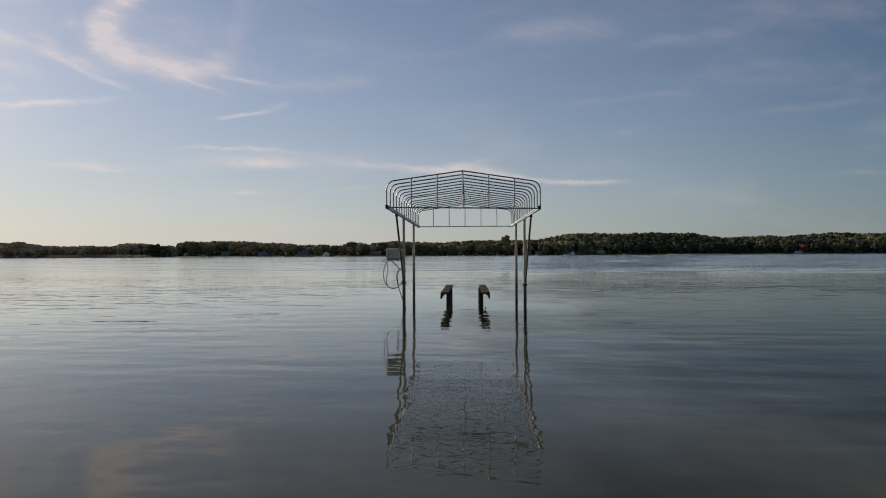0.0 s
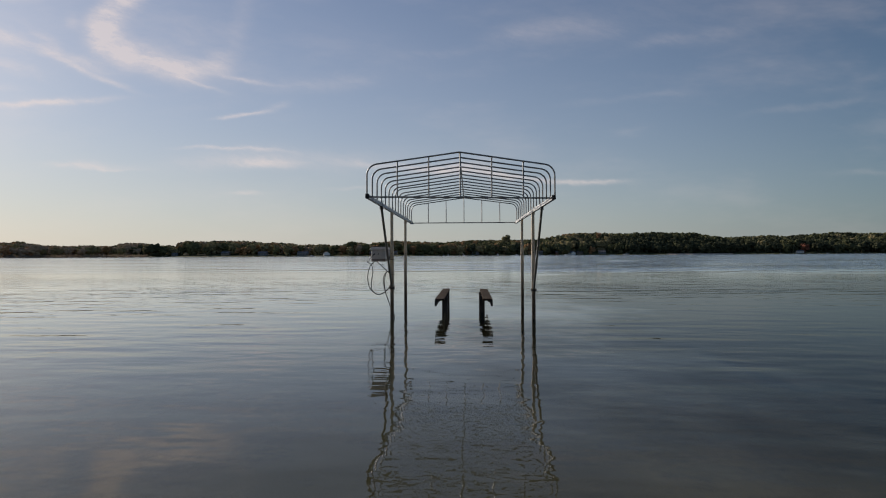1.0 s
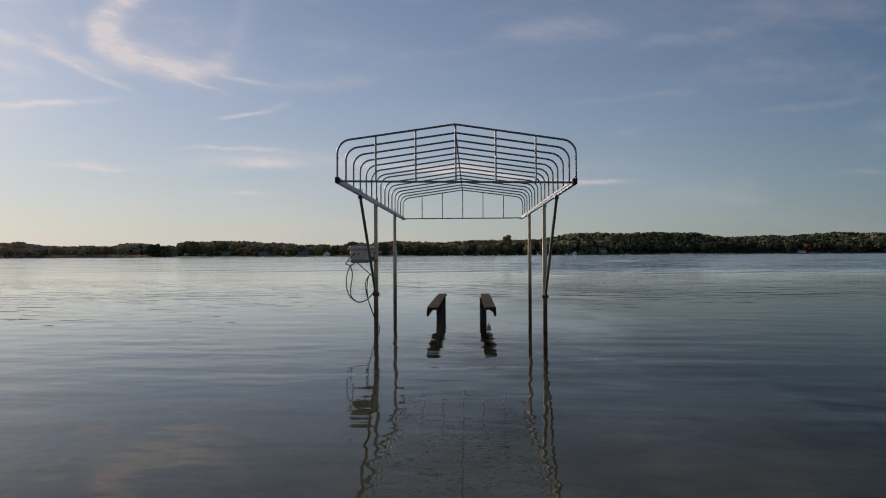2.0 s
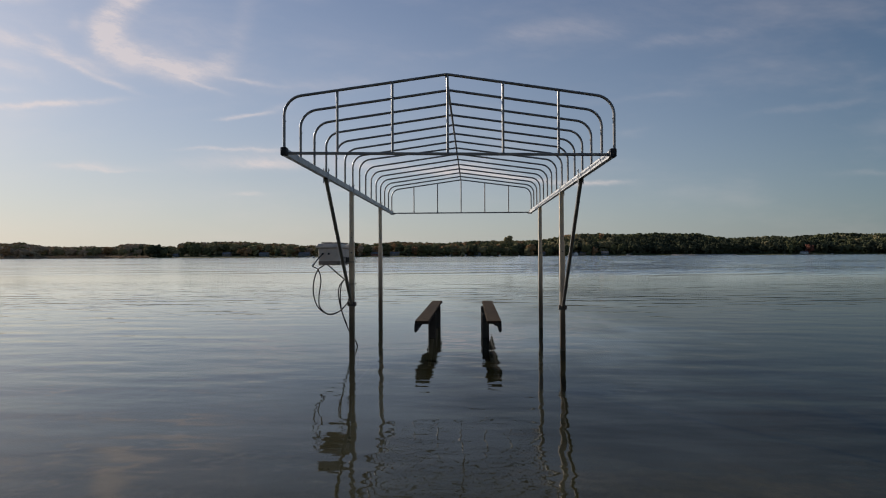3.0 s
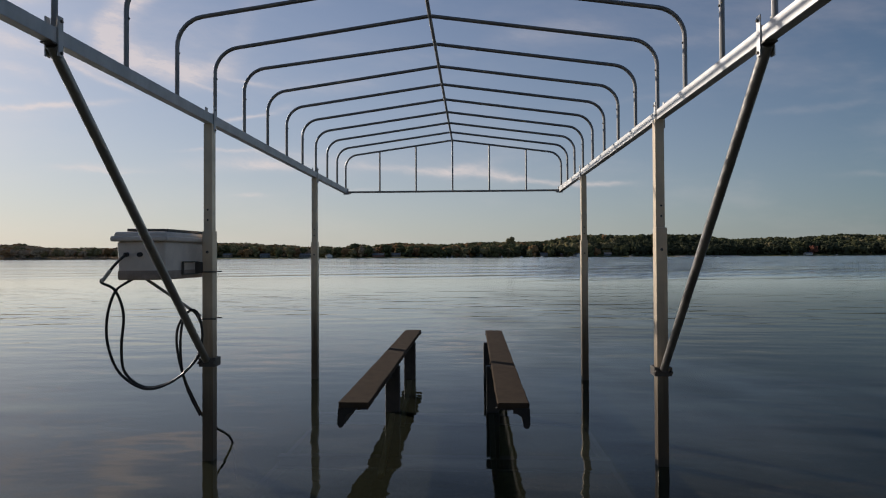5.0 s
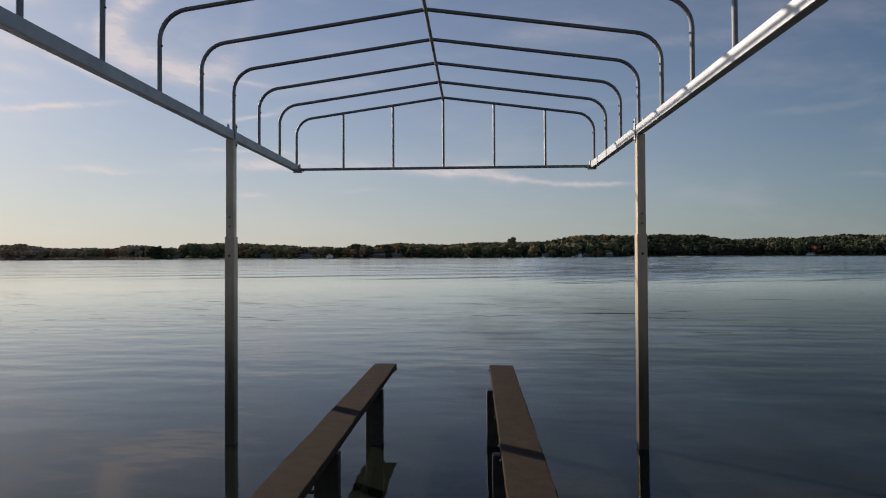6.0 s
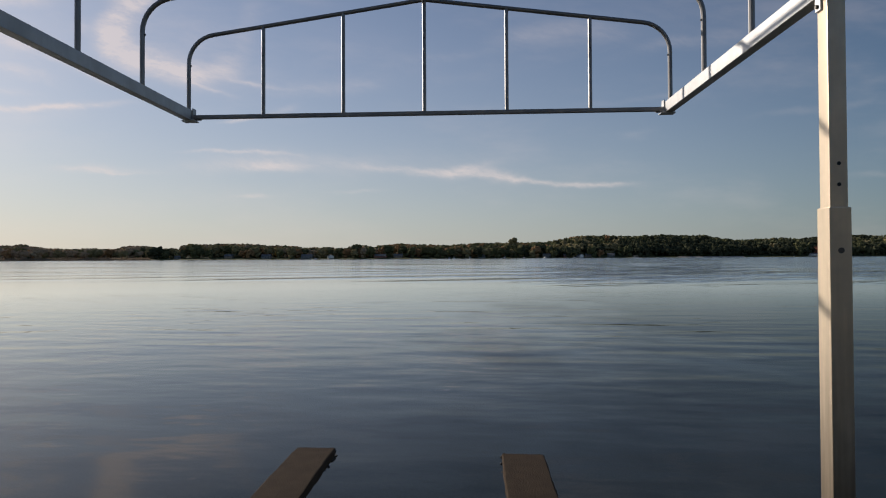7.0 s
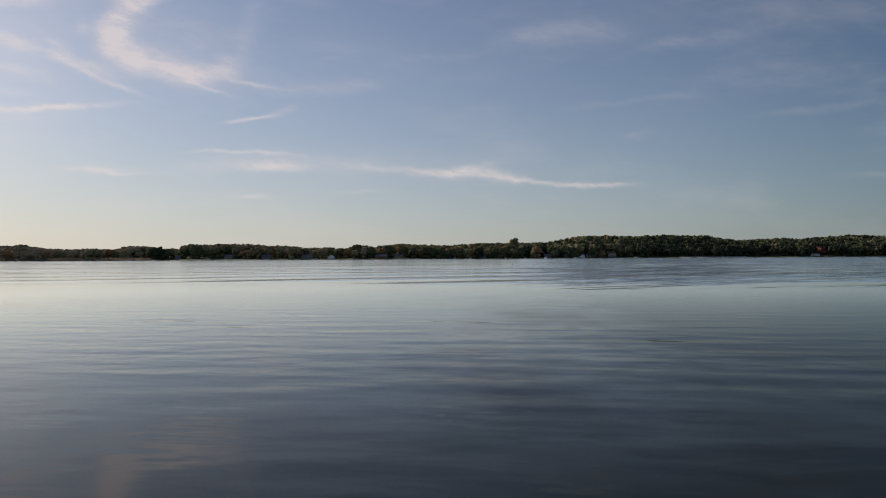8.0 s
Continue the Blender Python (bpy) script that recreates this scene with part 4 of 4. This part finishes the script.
for side, x0, x1, ya, yb in ((-1, -0.588, -0.390, -0.20, 3.63), (1, 0.438, 0.640, -0.19, 3.57)):
    mid, wide = (x0 + x1) / 2, x1 - x0
    bm = bmesh.new()
    a, b = wide / 2, 0.0225
    worn(bm, [(-a, -b + 0.006), (-a, b - 0.007), (-a + 0.002, b - 0.002), (-a + 0.008, b), (a - 0.008, b), (a - 0.002, b - 0.002), (a, b - 0.007),
              (a, -b + 0.006), (a - 0.006, -b), (-a + 0.006, -b)], mid, 0.4225, ya, yb, 48, 0.0028, rnd)
    bunk = part("bunk", bm, M_CARPET, lift, "long bunk board in worn brown carpet")
    # outer keel board, hooked under the bunk
    bm = bmesh.new()
    worn(bm, [(side * u, v) for u, v in ((0.002, 0.010), (0.004, -0.09), (0.0, -0.112), (-0.012, -0.118), (-0.030, -0.114), (-0.038, -0.100),
                                         (-0.041, -0.066), (-0.050, -0.042), (-0.072, -0.026), (-0.100, -0.020), (-0.100, 0.010))],
         side * (abs(mid) + wide / 2), 0.4, ya - 0.004, yb + 0.002, 40, 0.003, rnd)
    part("keel_board", bm, M_WET, bunk, "dark wet outer edge board")
    # frayed carpet hanging from the ends and the lower edges
    bm = bmesh.new()
    for k in range(34):
        if k < 12:
            u, y = rnd.uniform(-0.9, 0.9) * a, ya - 0.002
        elif k < 22:
            u, y = rnd.uniform(-1, 1) * a, yb + 0.002
        else:
            u, y = rnd.choice((-1, 1)) * (a + 0.001), rnd.uniform(ya, yb) if k < 28 else yb - rnd.uniform(0, 0.2)
        drop = rnd.uniform(0.005, 0.017) * (0.55 if k < 12 else 1.0)
        box(bm, (mid + u, y, 0.408 - drop / 2 + (0.028 if 12 <= k < 17 else 0.0)), (rnd.uniform(0.008, 0.03), rnd.uniform(0.006, 0.02), drop), 0.003,
            pose(0, 0, 0, rnd.uniform(-25, 25), rnd.uniform(-25, 25), rnd.uniform(0, 90)), 1)
    tagged(part("carpet_fringe", bm, M_WET, bunk), "frayed dark carpet edge", kind="stuff")
    for y in (1.32, 2.76):
        bm = bmesh.new()
        box(bm, (-0.44 if side < 0 else 0.452, y, -0.01), (0.130 if side < 0 else 0.115, 0.062, 0.84), 0.012)
        leg = part("leg", bm, M_LEG, bunk)
        bm = bmesh.new()
        box(bm, (side * 0.44, y - 0.36, -0.17), (0.045, 0.80, 0.05), 0.006, pose(0, 0, 0, 22))
        part("strut", bm, M_STRUT if side < 0 else M_LEG, leg)

for y in (1.32, 2.76):
    bm = bmesh.new()
    for dz, w, h in ((0.05, 0.10, 0.012), (0.0, 0.012, 0.10), (-0.05, 0.10, 0.012)):
        box(bm, (0, y, -0.46 + dz), (2 * HALF - 0.09, w, h), 0.002)
    part("cradle_beam", bm, M_LEG, lift)
for side in (-1, 1):
    bm = bmesh.new()
    box(bm, (side * HALF, 1.37, -0.58), (0.05, 2.66, 0.10), 0.004)
    part("side_rail", bm, M_LEG, lift)

# ---------------------------------------------------------------- motor box on the post
bx0, bx1, by0, by1, bz0, bz1 = -1.905, -1.600, -0.46, 0.195, 1.247, 1.485
cx, cy = (bx0 + bx1) / 2, (by0 + by1) / 2
mbox = tagged(new("motor_box"), "aged white plastic motor box with solar panel on post", "control box")
bm = bmesh.new()
box(bm, (cx, cy, (bz0 + bz1) / 2), (bx1 - bx0, by1 - by0, bz1 - bz0), 0.016, segments=3)
for v in bm.verts:
    if v.co.z < 1.35:
        v.co.x = cx + (v.co.x - cx) * 0.96
        v.co.y = cy + (v.co.y - cy) * 0.97
body = part("body", bm, M_PLASTIC, mbox)
bm = bmesh.new()
box(bm, (cx, cy, bz0 + 0.030), (bx1 - bx0 - 0.004, by1 - by0 - 0.008, 0.062), 0.012)
part("base_tray", bm, M_SKIRT, mbox, "dirty tan lower tray")
bm = bmesh.new()
box(bm, (cx, cy, bz1 + 0.016), (bx1 - bx0 + 0.055, by1 - by0 + 0.055, 0.034), 0.012, segments=4)
box(bm, (cx, cy, bz1 + 0.034), (bx1 - bx0 + 0.030, by1 - by0 + 0.030, 0.050), 0.020, segments=4)
lid = part("lid", bm, M_PLASTIC, mbox)
bm = bmesh.new()
box(bm, (0, 0, 0), (0.25, 0.52, 0.012), 0.003)
panel = part("solar_panel", bm, M_PANEL, mbox, "flat dark solar panel", at=pose(cx + 0.012, cy, bz1 + 0.072, 0.3, 0.8))
bm = bmesh.new()
for s in (-1, 1):
    box(bm, (s * 0.127, 0, 0), (0.010, 0.534, 0.018), 0.002)
    box(bm, (0, s * 0.263, 0), (0.246, 0.010, 0.018), 0.002)
part("frame", bm, M_STEEL, panel)
for x in (-0.085, 0.0):
    bm = bmesh.new()
    tube(bm, [(cx - 0.0 + x, by0 + 0.012, 1.405), (cx + x, by0 - 0.018, 1.402)], 0.014, 10)
    part("cable_gland", bm, M_CAP, mbox)
bm = bmesh.new()
for y in (-0.24, -0.04):
    box(bm, (bx1 + 0.006, y, 1.315), (0.016, 0.008, 0.085), 0.002)
for z in (1.275, 1.355):
    box(bm, (bx1 + 0.006, -0.14, z), (0.015, 0.19, 0.008), 0.002)
box(bm, (bx1 + 0.020, 0.0, 1.315), (0.05, 0.10, 0.075), 0.004)
part("mount_bracket", bm, M_STEEL, mbox)
bm = bmesh.new()
tube(bm, [(-1.82, -0.30, bz0 + 0.01), (-1.57, -0.04, 0.985)], 0.010, 8)
part("support_strut", bm, M_ALU, mbox)
for z in (1.285, 0.965):
    bm = bmesh.new()
    tube(bm, smooth_line([(-HALF + 0.065, -0.045, z), (-HALF - 0.03, -0.047, z), (-HALF - 0.048, 0, z), (-HALF - 0.03, 0.047, z), (-HALF + 0.065, 0.045, z)], 4), 0.005, 6)
    part("u_bolt", bm, M_STEEL, mbox)


# ---------------------------------------------------------------- cables
def cable(points, r, mat, label, ends=None):
    bm = bmesh.new()
    tube(bm, smooth_line(points, 7), r, 9)
    ob = part("cable", bm, mat)
    tagged(ob, label, "cable", "cables on the lift")
    if ends:
        bm = bmesh.new()
        tube(bm, smooth_line(ends, 5), 0.011, 9)
        part("hose_end", bm, M_SLEEVING, ob, "pale grey hose end")
    return ob


cable([(-1.837, -0.475, 1.403), (-1.888, -0.497, 1.345), (-1.945, -0.50, 1.272), (-1.974, -0.50, 1.235), (-1.90, -0.48, 1.184), (-1.871, -0.44, 1.035), (-1.908, -0.40, 0.825), (-1.907, -0.36, 0.658), (-1.804, -0.30, 0.555),
       (-1.68, -0.20, 0.577), (-1.597, -0.12, 0.662), (-1.54, -0.07, 0.753)], 0.0085, M_HOSE, "looped black cable hanging from the motor box",
      [(-1.915, -0.50, 1.311), (-1.94, -0.50, 1.278), (-1.958, -0.50, 1.255), (-1.970, -0.50, 1.240)])
cable([(-1.79, -0.38, 1.275), (-1.848, -0.44, 1.232), (-1.913, -0.46, 1.174), (-1.969, -0.45, 1.013), (-1.979, -0.42, 0.827), (-1.922, -0.38, 0.651), (-1.786, -0.32, 0.549),
       (-1.657, -0.21, 0.588), (-1.566, -0.11, 0.709), (-1.535, -0.09, 0.863), (-1.564, -0.10, 1.011), (-1.625, -0.11, 1.021), (-1.691, -0.12, 0.905),
       (-1.686, -0.12, 0.73), (-1.629, -0.10, 0.493), (-1.570, -0.05, 0.313)], 0.0085, M_HOSE, "long black cable coiled down beside the post")
cable([(-1.556, -0.055, 0.934), (-1.603, -0.09, 1.03), (-1.651, -0.12, 0.964), (-1.671, -0.12, 0.793), (-1.655, -0.11, 0.597), (-1.603, -0.06, 0.414), (-1.580, 0.02, 0.29),
       (-1.550, 0.16, 0.17), (-1.520, 0.37, 0.01), (-1.52, 0.44, -0.3)], 0.0085, M_HOSE, "black cable running down the post into the water")
